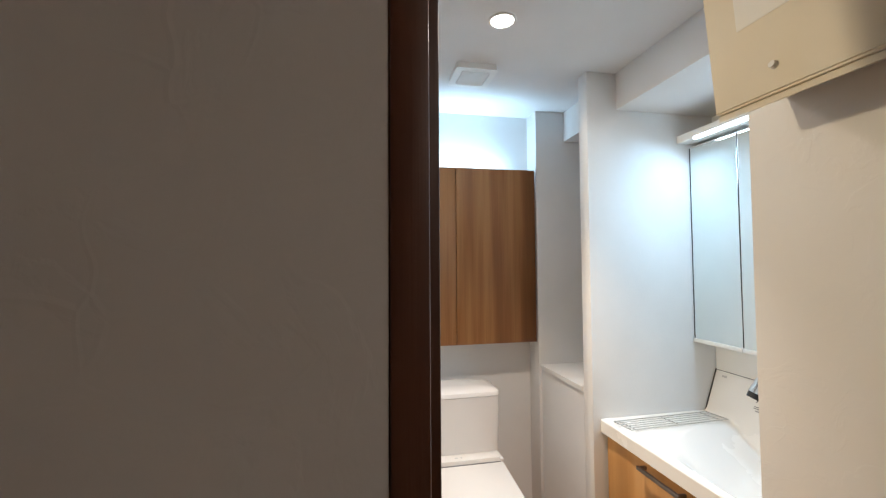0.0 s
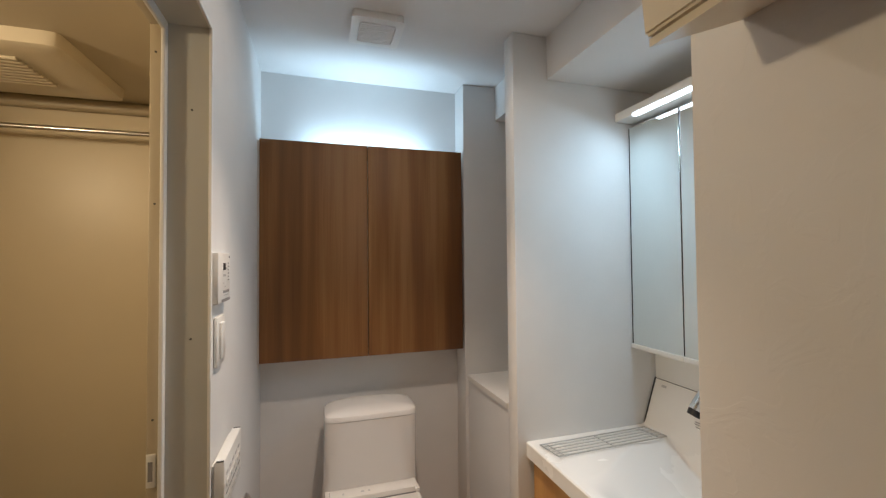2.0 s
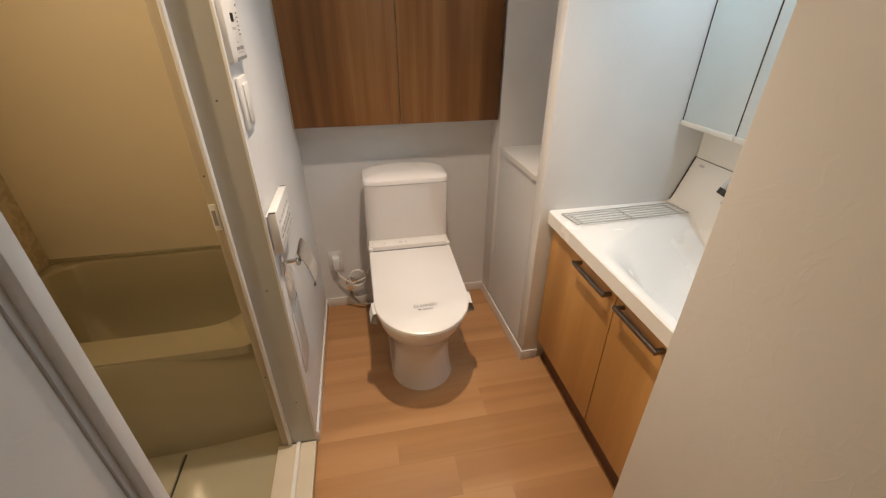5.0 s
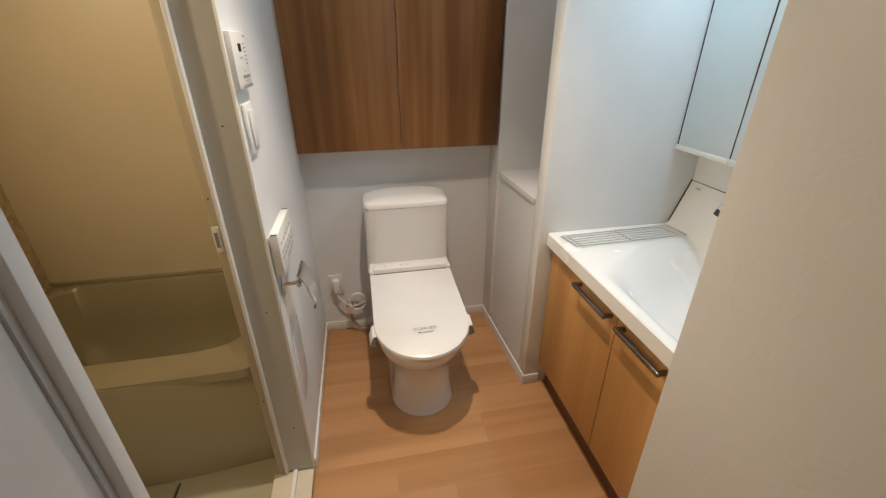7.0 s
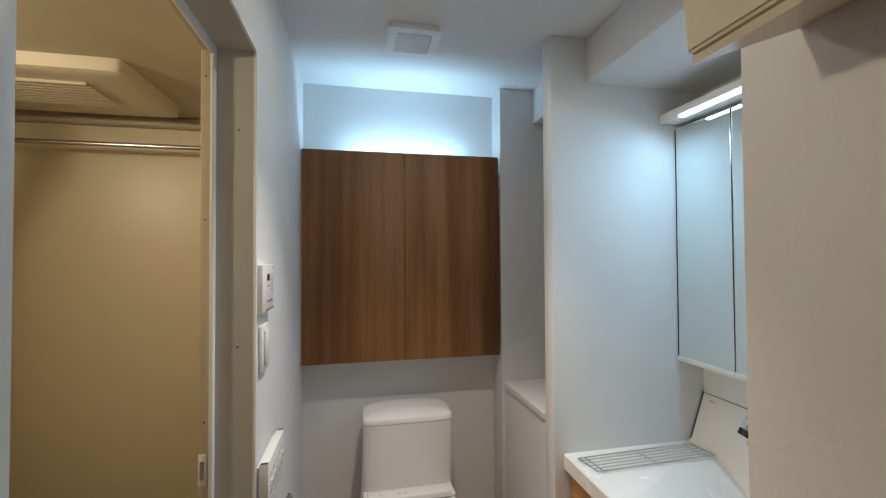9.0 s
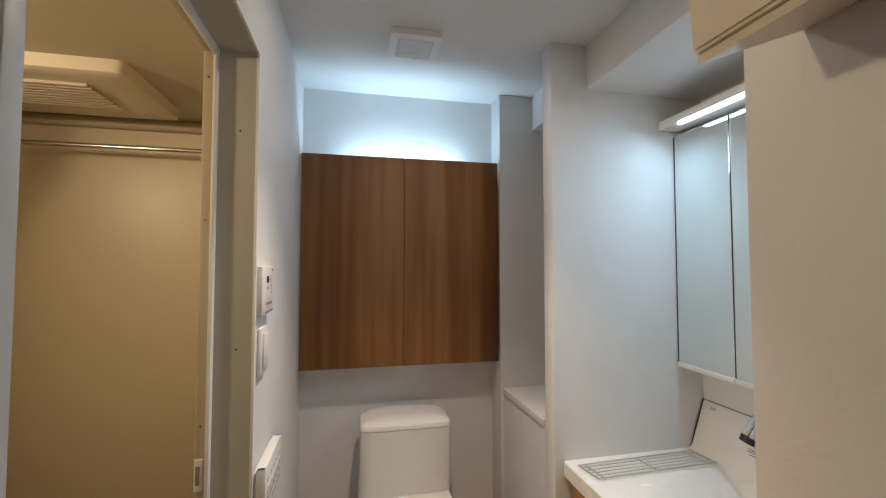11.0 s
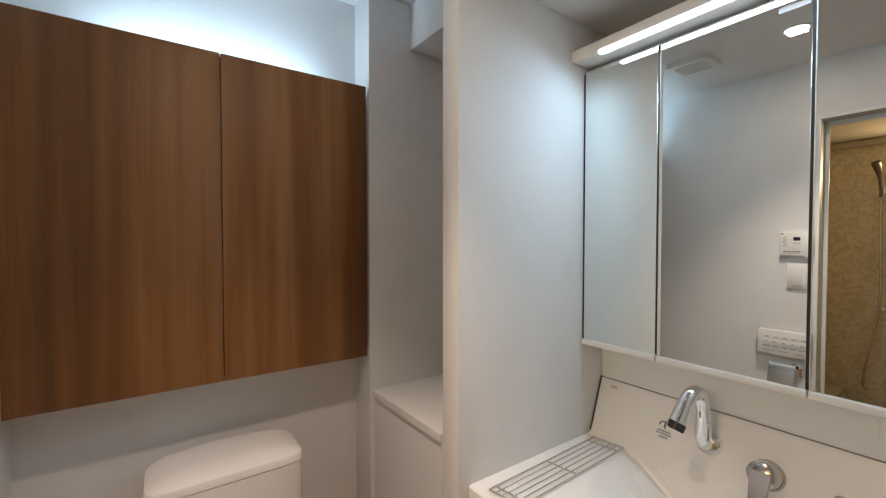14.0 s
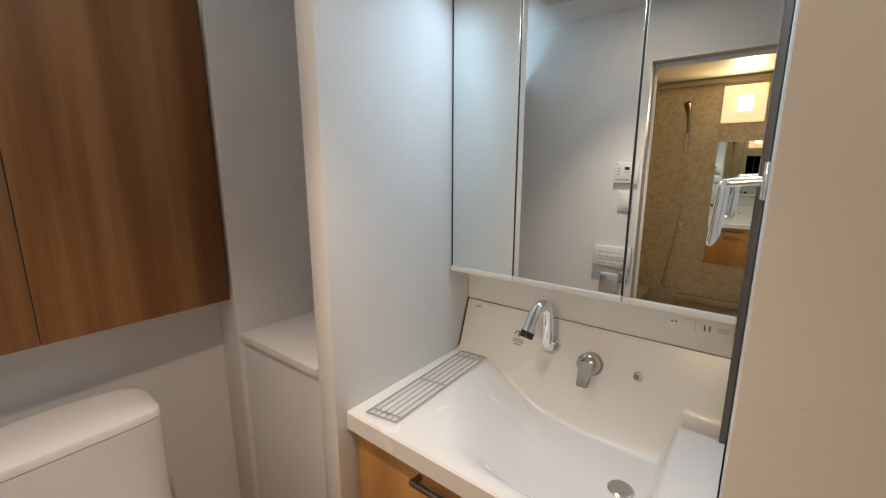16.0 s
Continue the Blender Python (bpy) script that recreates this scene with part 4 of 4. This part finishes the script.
part("holder", box((-1.1995, 1.535, 1.755), (-1.150, 1.575, 1.80), 0.006), CHROME, shower)
part("head", tube(curve_pts([(-1.155, 1.555, 1.74), (-1.14, 1.556, 1.82), (-1.115, 1.562, 1.90), (-1.085, 1.572, 1.96)], 5), [0.011] * 8 + [0.013, 0.016, 0.019, 0.021, 0.023, 0.024, 0.024, 0.022], 16), BRONZE, shower, "dark metal shower head")
part("hose", tube(curve_pts([(-1.155, 1.555, 1.74), (-1.165, 1.555, 1.45), (-1.165, 1.55, 1.10), (-1.160, 1.585, 0.80), (-1.165, 1.62, 0.52), (-1.19, 1.60, 0.47)], 8), 0.007, 10), STEEL, shower)
part("hook", tube([(-1.1995, 1.535, 1.02), (-1.165, 1.535, 1.02)], 0.012, 12), CHROME, shower)
ledge = thing("bath_ledge", (-1.18, 1.3, 0.43), "narrow beige ledge along the bathroom wall", "ledge")
part("board", box((-1.1995, 0.95, 0.405), (-1.10, 1.52, 0.44), 0.006), TUB, ledge)
soap = thing("soap_shelf", (-1.18, 1.03, 0.74), "small wall soap shelf below the bathroom mirror", "shelf")
part("tray", box((-1.1995, 0.985, 0.700), (-1.12, 1.065, 0.716), 0.004), WHITEPLASTIC, soap)

# ---- floor boards ----
floor_ob = bpy.data.objects["floor"]
board_mesh = {}
W = 0.150


def plank(x0, x1, y0, y1):
    key = (round(x1 - x0, 3), round(y1 - y0, 3))
    if key not in board_mesh:
        bm = box((0.0, 0.0, -0.0115), (key[0], key[1], 0.0), 0.0005, 1)
        me = bpy.data.meshes.new("plank")
        bmesh.ops.recalc_face_normals(bm, faces=bm.faces)
        bm.to_mesh(me)
        bm.free()
        me.materials.append(FLOORWOOD)
        board_mesh[key] = me
    ob = new("plank", board_mesh[key])
    ob.location = (x0, y0, 0)
    ob.parent = floor_ob


y, row = 0.55, 0
while y < 2.499:
    y1 = min(y + W, 2.5)
    left = 0.0
    for cut in ((0.31, 1.10), (0.70, 1.10), (0.52, 1.10))[row % 3]:
        plank(left, cut, y, y1)
        left = cut
    y, row = y1, row + 1
